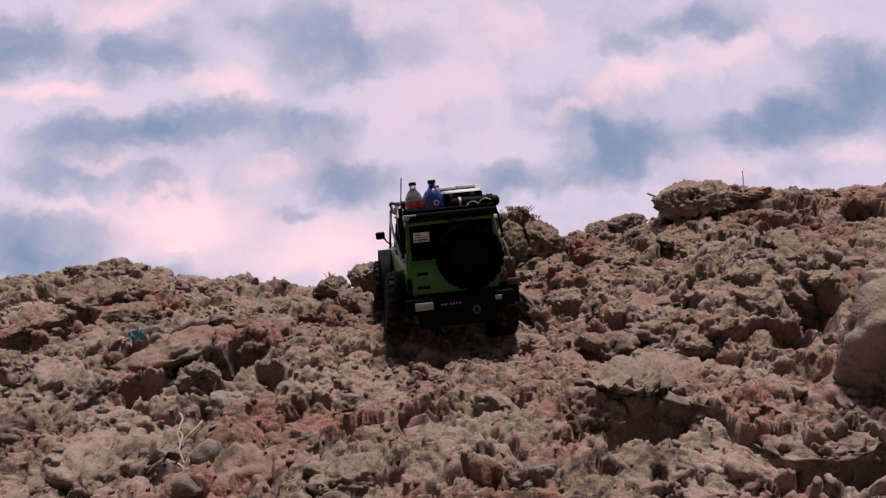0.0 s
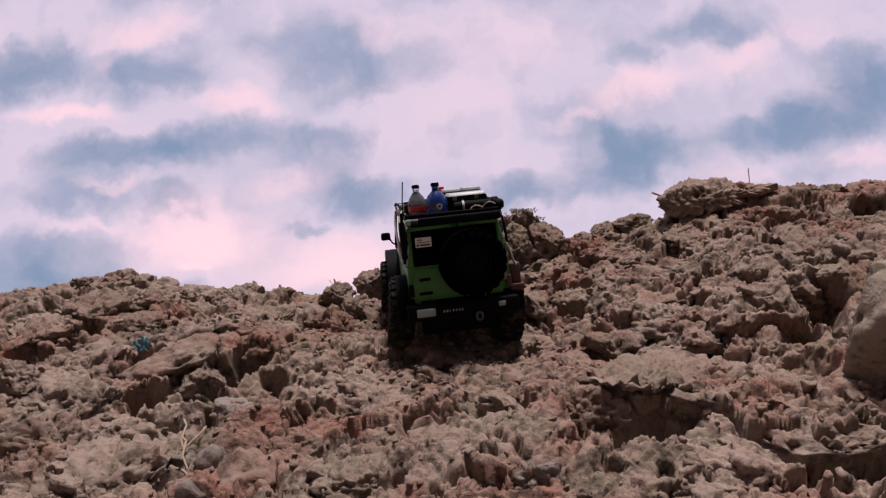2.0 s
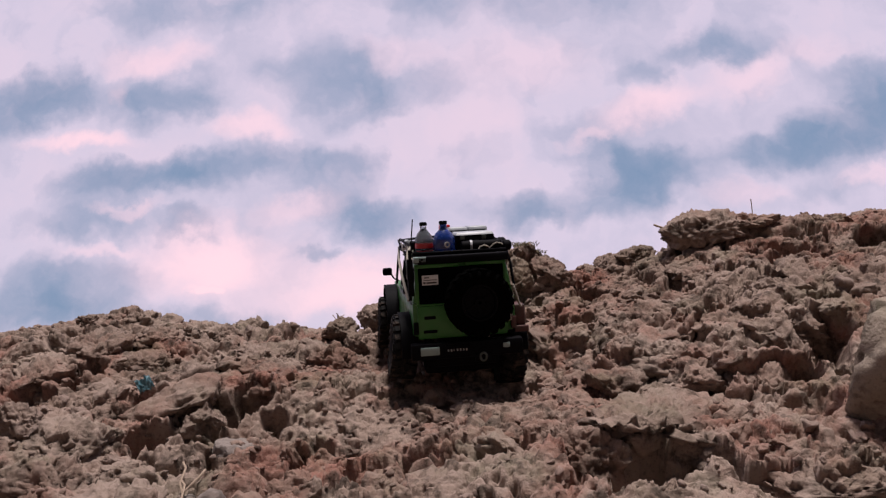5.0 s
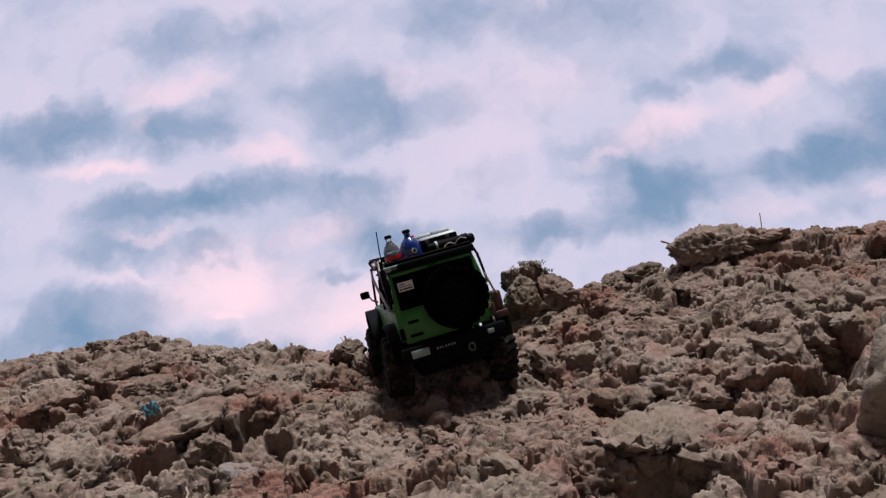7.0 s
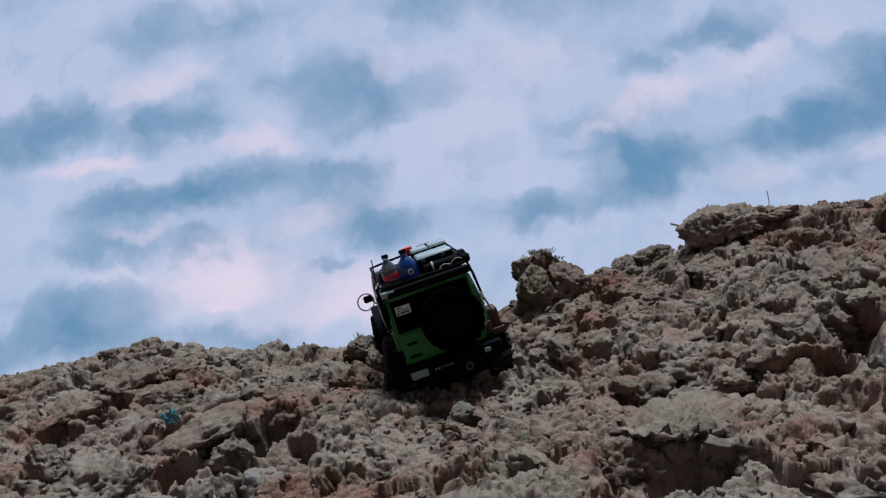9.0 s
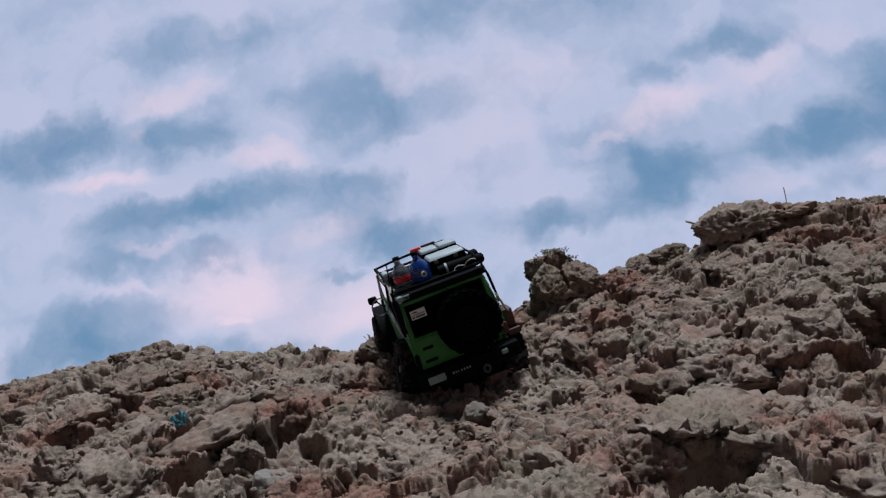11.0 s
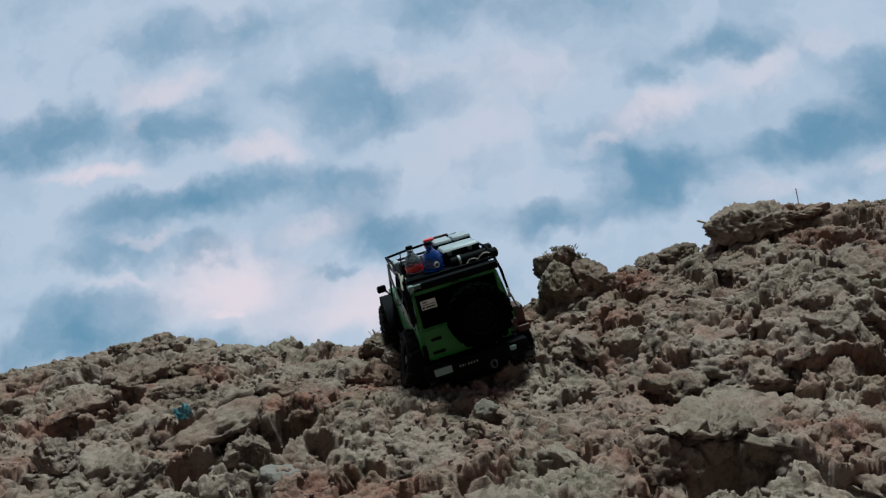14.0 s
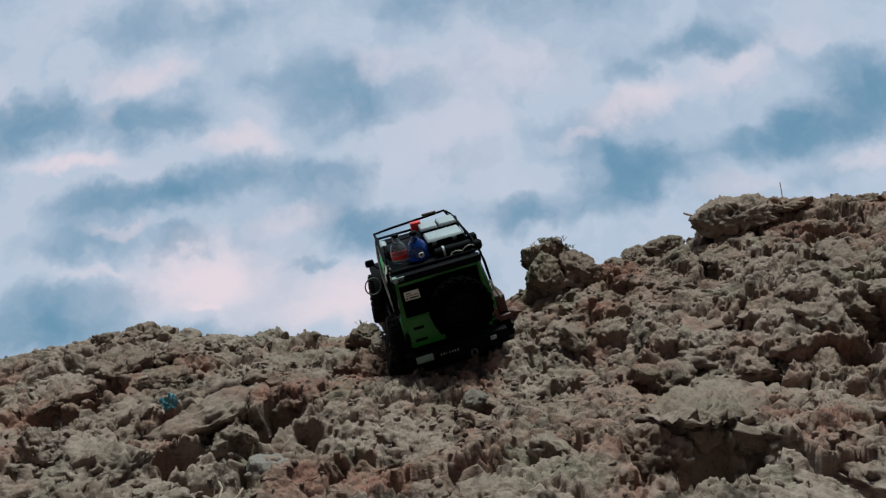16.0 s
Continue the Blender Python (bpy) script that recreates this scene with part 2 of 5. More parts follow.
HOLLOWS = [
    (0.244, 1.034, 0.075, 0.040, 0, 0.120),
    (0.289, 1.028, 0.050, 0.035, 0, 0.090),
    (-0.372, 1.320, 0.048, 0.055, 0, 0.170),
    (-0.497, 1.260, 0.050, 0.030, 0, 0.090),
    (0.900, 1.560, 0.060, 0.060, 0, 0.200),
    (0.350, 1.034, 0.065, 0.040, 0, 0.100),
    (0.425, 1.225, 0.032, 0.045, 0, 0.120),
    (0.550, 1.215, 0.055, 0.035, 0, 0.120),
    (0.515, 0.965, 0.110, 0.030, 0, 0.130),
    (-0.740, 1.240, 0.030, 0.045, 0, 0.120),
    (0.633, 1.272, 0.045, 0.040, 0, 0.090),
    (0.517, 1.220, 0.030, 0.030, 0, 0.070),
    (0.413, 1.214, 0.030, 0.030, 0, 0.070),
    (-0.083, 1.314, 0.050, 0.020, 0, 0.050),
    (0.430, 1.000, 0.050, 0.030, 0, 0.090),
    (0.243, 1.480, 0.050, 0.020, 0, 0.045),
    (-0.732, 1.452, 0.040, 0.020, 0, 0.050),
    (-0.780, 1.368, 0.050, 0.030, 0, 0.070),
    (-0.244, 1.436, 0.030, 0.020, 0, 0.050),
    (0.115, 1.318, 0.025, 0.020, 0, 0.040),
    (0.310, 1.296, 0.040, 0.020, 0, 0.050),
    (0.496, 1.394, 0.050, 0.020, 0, 0.050),
    (0.691, 1.512, 0.050, 0.020, 0, 0.050),
    (0.304, 1.552, 0.030, 0.020, 0, 0.045),
    (-0.124, 1.150, 0.030, 0.020, 0, 0.040),
    (0.063, 1.108, 0.030, 0.020, 0, 0.040),
    (0.548, 1.128, 0.050, 0.025, 0, 0.070),
    (-0.615, 1.326, 0.035, 0.020, 0, 0.050),
    (-0.293, 1.280, 0.030, 0.020, 0, 0.050),
]

# ---- materials ----
class Mat:
    """A node material with a Principled shader and a few short ways to wire it."""

    def __init__(self, name, colour=(0.5, 0.5, 0.5), rough=0.6, metal=0.0, gloss=0.5):
        self.m = bpy.data.materials.new(name)
        self.m.use_nodes = True
        self.t = self.m.node_tree
        self.b = self.t.nodes["Principled BSDF"]
        self.b.inputs["Base Color"].default_value = (*colour, 1)
        self.b.inputs["Roughness"].default_value = rough
        self.b.inputs["Metallic"].default_value = metal
        self.b.inputs["Specular IOR Level"].default_value = gloss
        self.co = self.t.nodes.new("ShaderNodeTexCoord").outputs["Object"]

    def noise(self, scale, detail=6.0, rough=0.6, kind="Fac", vector=None):
        n = self.t.nodes.new("ShaderNodeTexNoise")
        n.inputs["Scale"].default_value, n.inputs["Detail"].default_value, n.inputs["Roughness"].default_value = scale, detail, rough
        self.t.links.new(vector or self.co, n.inputs["Vector"])
        return n.outputs[kind]

    def ramp(self, fac, stops):
        n = self.t.nodes.new("ShaderNodeValToRGB")
        e = n.color_ramp.elements
        while len(e) < len(stops):
            e.new(0.5)
        for el, (at, col) in zip(e, stops):
            el.position, el.color = at, (*(col if isinstance(col, tuple) else (col,) * 3), 1)
        self.t.links.new(fac, n.inputs[0])
        return n.outputs[0]

    def mix(self, fac, a, b, blend="MIX"):
        n = self.t.nodes.new("ShaderNodeMix")
        n.data_type, n.blend_type = "RGBA", blend
        for slot, v in ((0, fac), (6, a), (7, b)):
            if isinstance(v, (int, float)):
                n.inputs[slot].default_value = v
            elif isinstance(v, tuple):
                n.inputs[slot].default_value = (*v, 1)
            else:
                self.t.links.new(v, n.inputs[slot])
        return n.outputs[2]

    def colour(self, out):
        self.t.links.new(out, self.b.inputs["Base Color"])
        return self

    def roughness(self, out):
        self.t.links.new(out, self.b.inputs["Roughness"])
        return self

    def bump(self, out, strength=0.3, distance=0.002):
        n = self.t.nodes.new("ShaderNodeBump")
        n.inputs["Strength"].default_value, n.inputs["Distance"].default_value = strength, distance
        self.t.links.new(out, n.inputs["Height"])
        old = self.b.inputs["Normal"].links
        if old:
            self.t.links.new(old[0].from_socket, n.inputs["Normal"])
        self.t.links.new(n.outputs[0], self.b.inputs["Normal"])
        return self


def earth(name, pale, mid, dark, red, own=0.0):
    """Dry broken soil: pale dust, brown body, dark blotches painted in place of shaded gaps, and reddish patches, laid
    out in the place's own space.
    """
    k = Mat(name, mid, 0.95, 0.0, 0.10)
    k.co = k.t.nodes.new("ShaderNodeNewGeometry").outputs["Position"]
    broad = k.ramp(k.noise(3.2, 5, 0.6), [(0.30, mid), (0.66, pale)])
    redp = k.ramp(k.noise(5.5, 4, 0.6), [(0.47, 0.0), (0.63, 0.9)])
    c = k.mix(redp, broad, red)
    # dull olive patches of old growth and lichen
    c = k.mix(k.ramp(k.noise(8.5, 5, 0.62), [(0.52, 0.0), (0.66, 0.55)]), c, (mid[0] * 0.80, mid[0] * 0.72, mid[0] * 0.50))
    # dark blotches strewn at random, painted shade like that of gaps between clods
    c = k.mix(k.ramp(k.noise(27, 6, 0.62), [(0.36, 0.75), (0.48, 0.0)]), c, dark)
    c = k.mix(k.ramp(k.noise(110, 4, 0.6), [(0.52, 0.0), (0.72, 0.5)]), c, pale)
    c = k.mix(k.ramp(k.noise(200, 3, 0.6), [(0.30, 0.4), (0.45, 0.0)]), c, dark)
    if own:
        info = k.t.nodes.new("ShaderNodeObjectInfo")
        c = k.mix(own, c, k.ramp(info.outputs["Random"], [(0.0, tuple(v * 0.75 for v in mid)), (0.5, mid), (1.0, pale)]))
    k.colour(c)
    cell = k.t.nodes.new("ShaderNodeTexVoronoi")
    cell.inputs["Scale"].default_value = 95
    twist = k.t.nodes.new("ShaderNodeVectorMath")
    twist.operation = "MULTIPLY_ADD"
    twist.inputs[1].default_value = (0.02, 0.02, 0.02)
    k.t.links.new(k.noise(60, 3, 0.6, "Color"), twist.inputs[0])
    k.t.links.new(k.co, twist.inputs[2])
    k.t.links.new(twist.outputs[0], cell.inputs["Vector"])
    k.bump(cell.outputs["Distance"], -0.55, 0.0050)
    k.bump(k.noise(75, 6, 0.62), 0.8, 0.0065).bump(k.noise(260, 4, 0.6), 0.5, 0.0014)
    return k


SOIL = earth("dry_soil", (0.285, 0.219, 0.182), (0.169, 0.118, 0.094), (0.018, 0.014, 0.011), (0.205, 0.099, 0.076))
CLOD = earth("soil_clod", (0.285, 0.223, 0.186), (0.172, 0.122, 0.099), (0.018, 0.014, 0.011), (0.190, 0.108, 0.084), 0.22)
OLIVE = earth("olive_boulder", (0.285, 0.236, 0.195), (0.190, 0.152, 0.118), (0.050, 0.042, 0.030), (0.180, 0.130, 0.095))
STONE = earth("grey_stone", (0.251, 0.217, 0.198), (0.171, 0.143, 0.128), (0.061, 0.049, 0.044), (0.175, 0.137, 0.119), 0.3)
RUBBLE = earth("soil_rubble", (0.281, 0.217, 0.181), (0.167, 0.117, 0.094), (0.018, 0.014, 0.011), (0.198, 0.103, 0.078))
isle = RUBBLE.t.nodes.new("ShaderNodeNewGeometry").outputs["Random Per Island"]
RUBBLE.colour(RUBBLE.mix(0.3, RUBBLE.b.inputs["Base Color"].links[0].from_socket,
                         RUBBLE.ramp(isle, [(0.0, (0.099, 0.070, 0.061)), (0.5, (0.163, 0.114, 0.099)), (0.8, (0.228, 0.176, 0.158)), (1.0, (0.190, 0.104, 0.085))])))
TWIG = Mat("dry_twig", (0.30, 0.22, 0.15), 0.9)
TWIG.colour(TWIG.mix(TWIG.noise(90, 4), (0.42, 0.33, 0.25), (0.16, 0.11, 0.075)))
DRYGRASS = Mat("dry_grass", (0.20, 0.19, 0.12), 0.9)
DRYGRASS.colour(DRYGRASS.mix(DRYGRASS.noise(60, 4), (0.28, 0.25, 0.17), (0.09, 0.085, 0.055)))
SCRAP = Mat("blue_film", (0.09, 0.30, 0.36), 0.4)
SCRAP.colour(SCRAP.mix(SCRAP.noise(70, 5), (0.085, 0.20, 0.235), (0.05, 0.10, 0.12)))

# paint, plastic and metal of the model car
GREEN = Mat("green_paint", (0.020, 0.115, 0.005), 0.38, 0.0, 0.5)
GREEN.colour(GREEN.mix(GREEN.ramp(GREEN.noise(45, 6, 0.65), [(0.58, 0.0), (0.85, 0.3)]), (0.009, 0.112, 0.006), (0.020, 0.075, 0.018)))
GREEN.roughness(GREEN.ramp(GREEN.noise(60, 5, 0.6), [(0.35, 0.30), (0.7, 0.62)]))
BLACK = Mat("black_plastic", (0.003, 0.003, 0.004), 0.65, 0.0, 0.05)
BLACK.colour(BLACK.mix(BLACK.ramp(BLACK.noise(70, 6, 0.7), [(0.70, 0.0), (0.92, 0.10)]), (0.003, 0.003, 0.004), (0.070, 0.055, 0.045)))
BLACK.bump(BLACK.noise(900, 2), 0.15, 0.0004)
RUBBER = Mat("tyre_rubber", (0.010, 0.010, 0.010), 0.85, 0.0, 0.12)
RUBBER.colour(RUBBER.mix(RUBBER.ramp(RUBBER.noise(55, 6, 0.7), [(0.50, 0.0), (0.74, 0.55)]), (0.007, 0.007, 0.007), (0.15, 0.105, 0.082)))
RUBBER.bump(RUBBER.noise(600, 3), 0.2, 0.0005)
GLASS = Mat("smoked_glass", (0.0015, 0.0015, 0.002), 0.30, 0.0, 0.0)
GLASS.roughness(GLASS.ramp(GLASS.noise(80, 4), [(0.3, 0.25), (0.75, 0.45)]))
STEEL = Mat("worn_steel", (0.085, 0.10, 0.09), 0.5, 0.8, 0.3)
STEEL.roughness(STEEL.ramp(STEEL.noise(120, 4), [(0.3, 0.3), (0.7, 0.6)]))
CLEAN = Mat("spare_rubber", (0.002, 0.002, 0.002), 0.9, 0.0, 0.0)
CLEAN.bump(CLEAN.noise(600, 3), 0.2, 0.0005)
GREY = Mat("grey_lid", (0.30, 0.34, 0.335), 0.45, 0.0, 0.5)
GREY.colour(GREY.mix(GREY.ramp(GREY.noise(90, 5, 0.7), [(0.45, 0.0), (0.75, 0.5)]), (0.30, 0.32, 0.34), (0.17, 0.18, 0.19)))
WHITE = Mat("white_print", (0.60, 0.61, 0.59), 0.5)
WHITE.colour(WHITE.mix(WHITE.ramp(WHITE.noise(150, 4), [(0.5, 0.0), (0.8, 0.4)]), (0.60, 0.61, 0.59), (0.42, 0.40, 0.37)))
DULL = Mat("dull_print", (0.22, 0.23, 0.22), 0.6)
INK = Mat("dark_print", (0.03, 0.03, 0.03), 0.6)
RED = Mat("red_plastic", (0.55, 0.012, 0.016), 0.35)
RED.roughness(RED.ramp(RED.noise(70, 4), [(0.3, 0.25), (0.7, 0.5)]))
RUST = Mat("rusty_red_plastic", (0.20, 0.045, 0.025), 0.6)
RUST.colour(RUST.mix(RUST.ramp(RUST.noise(60, 5, 0.7), [(0.45, 0.0), (0.7, 0.8)]), (0.055, 0.011, 0.007), (0.032, 0.021, 0.015)))
BLUE = Mat("blue_plastic", (0.010, 0.045, 0.260), 0.25, 0.0, 0.4)
BLUE.b.inputs["Transmission Weight"].default_value = 0.55
BLUE.roughness(BLUE.ramp(BLUE.noise(60, 4), [(0.3, 0.15), (0.7, 0.35)]))
PALE = Mat("milky_reflector", (0.20, 0.27, 0.25), 0.3)
PALE.roughness(PALE.ramp(PALE.noise(90, 4), [(0.3, 0.2), (0.7, 0.5)]))
CLEAR = Mat("clear_plastic", (0.60, 0.66, 0.72), 0.12, 0.0, 0.5)
CLEAR.b.inputs["Transmission Weight"].default_value = 0.9
CLEAR.b.inputs["IOR"].default_value = 1.35
ROPE = Mat("pale_rope", (0.36, 0.34, 0.29), 0.9)
ROPE.colour(ROPE.mix(ROPE.noise(400, 3), (0.42, 0.39, 0.33), (0.18, 0.16, 0.13)))

# ---- the ground: one sheet from the bank out to the horizon ----
def plan_height(x, y):
    rows = np.array(list(PLAN_ROWS.values()))
    along = spline(PLAN_X, rows, x.ravel()).T          # one row of heights per point
    ys = np.array(list(PLAN_ROWS))
    h = np.diff(ys)
    slope = np.diff(along, axis=1) / h
    m = np.zeros_like(along)
    m[:, 1:-1] = (slope[:, 1:] * h[:-1] + slope[:, :-1] * h[1:]) / (h[1:] + h[:-1])
    at = np.clip(y.ravel(), ys[0], ys[-1])
    i = np.clip(np.searchsorted(ys, at, side="right") - 1, 0, len(h) - 1)
    s, n = (at - ys[i]) / h[i], np.arange(len(at))
    z = ((1 + 2 * s) * (1 - s) ** 2 * along[n, i] + s * (1 - s) ** 2 * h[i] * m[n, i]
         + s * s * (3 - 2 * s) * along[n, i + 1] + s * s * (s - 1) * h[i] * m[n, i + 1])
    return z.reshape(x.shape) + EYE


def ground_points(x, y):
    """Places on the broken ground above plan points, and the outward normals of the plan."""
    e = 0.03
    z = plan_height(x, y)
    gx = (plan_height(x + e, y) - plan_height(x - e, y)) / (2 * e)
    gy = (plan_height(x, y + e) - plan_height(x, y - e)) / (2 * e)
    ln = np.sqrt(gx * gx + gy * gy + 1)
    nx, ny, nz = -gx / ln, -gy / ln, 1 / ln
    far = np.hypot(np.clip(np.abs(x) - 1.5, 0, None), np.clip(np.abs(y - 1.4) - 1.3, 0, None))
    d = relief(x, y, np.exp(-far * 1.5)) + hollows(x, y)
    return x + d * nx, y + d * ny, z + d * nz, (nx, ny, nz)


def build_ground():
    ax, ay = axis(-1.12, 1.20, 0.0029, 3000), axis(0.90, 1.90, 0.0024, 3000)
    gx, gy = np.meshgrid(ax, ay)
    px, py, pz, _ = ground_points(gx, gy)
    nx, ny = len(ax), len(ay)
    n = np.arange(nx * ny).reshape(ny, nx)
    quads = np.stack([n[:-1, :-1], n[:-1, 1:], n[1:, 1:], n[1:, :-1]], -1).reshape(-1, 4)
    me = bpy.data.meshes.new("ground")
    me.vertices.add(nx * ny)
    me.vertices.foreach_set("co", np.stack([px, py, pz], -1).ravel())
    me.loops.add(quads.size)
    me.loops.foreach_set("vertex_index", quads.ravel())
    me.polygons.add(len(quads))
    me.polygons.foreach_set("loop_start", np.arange(0, quads.size, 4))
    me.polygons.foreach_set("use_smooth", np.ones(len(quads), bool))
    me.update(calc_edges=True)
    me.validate()
    me.materials.append(SOIL.m)
    return tagged(new("ground", me), "bank of dry broken reddish-brown soil with loose clods", "ground", kind="structure")


ground = build_ground()

# ---- the model car: x to its right, y ahead, z up from the tyres' foot; its tail is at y = 0 ----
def part(name, bm, material, parent, label=""):
    me = bpy.data.meshes.new(name)
    bm.normal_update()
    bm.to_mesh(me)
    bm.free()
    me.materials.append(material.m)
    ob = new(name, me)
    ob.parent = parent
    return tagged(ob, label)


def smooth(bm, degrees=40):
    for f in bm.faces:
        f.smooth = True
    for e in bm.edges:
        e.smooth = len(e.link_faces) == 2 and e.calc_face_angle(0) < radians(degrees)
    return bm


def block(lo, hi, bevel=0.002, segments=2, m=Matrix()):
    bm = bmesh.new()
    size = Vector(hi) - Vector(lo)
    bmesh.ops.create_cube(bm, size=1, matrix=Matrix.Translation((Vector(lo) + Vector(hi)) / 2) @ Matrix.Diagonal((*size, 1)))
    if bevel:
        bmesh.ops.bevel(bm, geom=bm.edges[:], offset=bevel, segments=segments, affect="EDGES", profile=0.5)
    bmesh.ops.transform(bm, matrix=m, verts=bm.verts[:])
    return smooth(bm)


def wedge(low, high, z0, z1, bevel=0.003):
    """A block whose plan changes from low to high, each (x0, x1, y0, y1)."""
    bm = bmesh.new()
    rings = []
    for (x0, x1, y0, y1), z in ((low, z0), (high, z1)):
        rings.append([bm.verts.new(p) for p in ((x0, y0, z), (x1, y0, z), (x1, y1, z), (x0, y1, z))])
    a, b = rings
    bm.faces.new(a[::-1])
    bm.faces.new(b)
    for i in range(4):
        bm.faces.new((a[i], a[(i + 1) % 4], b[(i + 1) % 4], b[i]))
    if bevel:
        bmesh.ops.bevel(bm, geom=bm.edges[:], offset=bevel, segments=2, affect="EDGES", profile=0.5)
    return smooth(bm)


def tube(points, radius, sides=8, bm=None, closed=False):
    bm = bm or bmesh.new()
    pts = [Vector(p) for p in points]
    n = len(pts)
    rings = []
    for i, p in enumerate(pts):
        before = pts[i - 1] if i or closed else p
        after = pts[(i + 1) % n] if i < n - 1 or closed else p
        d = (after - before).normalized()
        side = d.cross(Vector((0.31, 0.2, 0.93)))
        side = (side if side.length > 0.05 else d.cross(Vector((1, 0, 0)))).normalized()
        up = side.cross(d)
        rings.append([bm.verts.new(p + radius * (math.cos(a) * side + math.sin(a) * up))
                      for a in (2 * math.pi * k / sides for k in range(sides))])
    for i in range(n if closed else n - 1):
        a, b = rings[i], rings[(i + 1) % n]
        for k in range(sides):
            bm.faces.new((a[k], a[(k + 1) % sides], b[(k + 1) % sides], b[k]))
    if not closed:
        bm.faces.new(rings[0][::-1])
        bm.faces.new(rings[-1])
    bmesh.ops.recalc_face_normals(bm, faces=bm.faces[:])
    return smooth(bm, 50)


def lathe(profile, sides=28, m=Matrix(), closed=False):
    """Turns (radius, height) pairs round the z axis."""
    bm = bmesh.new()
    rings = [[bm.verts.new((r * math.cos(2 * math.pi * k / sides), r * math.sin(2 * math.pi * k / sides), z)) for k in range(sides)]
             for r, z in profile]
    pairs = list(zip(rings, rings[1:])) + ([(rings[-1], rings[0])] if closed else [])
    for a, b in pairs:
        for k in range(sides):
            bm.faces.new((a[k], a[(k + 1) % sides], b[(k + 1) % sides], b[k]))
    if not closed:
        bm.faces.new(rings[0][::-1])
        bm.faces.new(rings[-1])
    bmesh.ops.recalc_face_normals(bm, faces=bm.faces[:])
    bmesh.ops.transform(bm, matrix=m, verts=bm.verts[:])
    return smooth(bm)


def outline(points, x0, x1, bevel=0.002):
    """A side view (y, z) drawn out across from x0 to x1."""
    bm = bmesh.new()
    a = [bm.verts.new((x0, y, z)) for y, z in points]
    b = [bm.verts.new((x1, y, z)) for y, z in points]
    n = len(points)
    ends = [bm.faces.new(a), bm.faces.new(b[::-1])]
    for i in range(n):
        bm.faces.new((a[i], b[i], b[(i + 1) % n], a[(i + 1) % n]))
    bmesh.ops.recalc_face_normals(bm, faces=bm.faces[:])
    if bevel:
        bmesh.ops.bevel(bm, geom=[e for f in ends for e in f.edges], offset=bevel, segments=2, affect="EDGES", profile=0.5)
    return smooth(bm, 35)


def arc(cy, cz, r, a0, a1, n):
    return [(cy + r * math.cos(radians(a)), cz + r * math.sin(radians(a))) for a in np.linspace(a0, a1, n)]


AXLE_R, AXLE_F, HUB, TYRE_R = 0.072, 0.392, 0.0515, 0.0580
TRACK = 0.100
LIE = Matrix.Rotation(radians(90), 4, "Y")


def tyre_mesh(radius=TYRE_R, wide=0.045):
    """A knobbly crawler tyre lying round the x axis."""
    h = wide / 2
    prof = [(radius * .56, -h * .8), (radius * .72, -h), (radius * .86, -h * .98), (radius * .935, -h * .78), (radius * .95, 0),
            (radius * .935, h * .78), (radius * .86, h * .98), (radius * .72, h), (radius * .56, h * .8)]
    bm = lathe(prof, 36, LIE, closed=True)
    for k in range(22):
        for row, (x, w, push) in enumerate(((-h * .62, h * .62, 0), (h * .62, h * .62, 0.5), (-h * .12, h * .36, 0.25), (h * .2, h * .36, 0.75))):
            a = 2 * math.pi * (k + push) / 22
            m = Matrix.Rotation(a, 4, "X") @ Matrix.Translation((x, 0, radius * .955)) @ Matrix.Rotation(radians(14 if row % 2 else -14), 4, "Z")
            bmesh.ops.create_cube(bm, size=1, matrix=m @ Matrix.Diagonal((w, radius * .17, radius * .10, 1)))
            if row < 2:
                s = -1 if row == 0 else 1
                m = Matrix.Rotation(a, 4, "X") @ Matrix.Translation((s * h * .99, 0, radius * .86))
                bmesh.ops.create_cube(bm, size=1, matrix=m @ Matrix.Diagonal((h * .13, radius * .13, radius * .16, 1)))
    return bm


def rim_mesh(radius=TYRE_R * .6, wide=0.034):
    h = wide / 2
    bm = lathe([(radius, -h), (radius, h), (radius * .9, h), (radius * .82, h * .55), (radius * .3, h * .45), (radius * .26, h * .8),
                (radius * .1, h * .8), (radius * .1, -h * .4), (radius * .8, -h * .5), (radius * .9, -h)], 24, LIE, closed=True)
    for k in range(6):
        a = 2 * math.pi * k / 6
        m = Matrix.Rotation(a, 4, "X") @ Matrix.Translation((h * .55, 0, radius * .55))
        bmesh.ops.create_cube(bm, size=1, matrix=m @ Matrix.Diagonal((h * .3, radius * .16, radius * .55, 1)))
    return bm


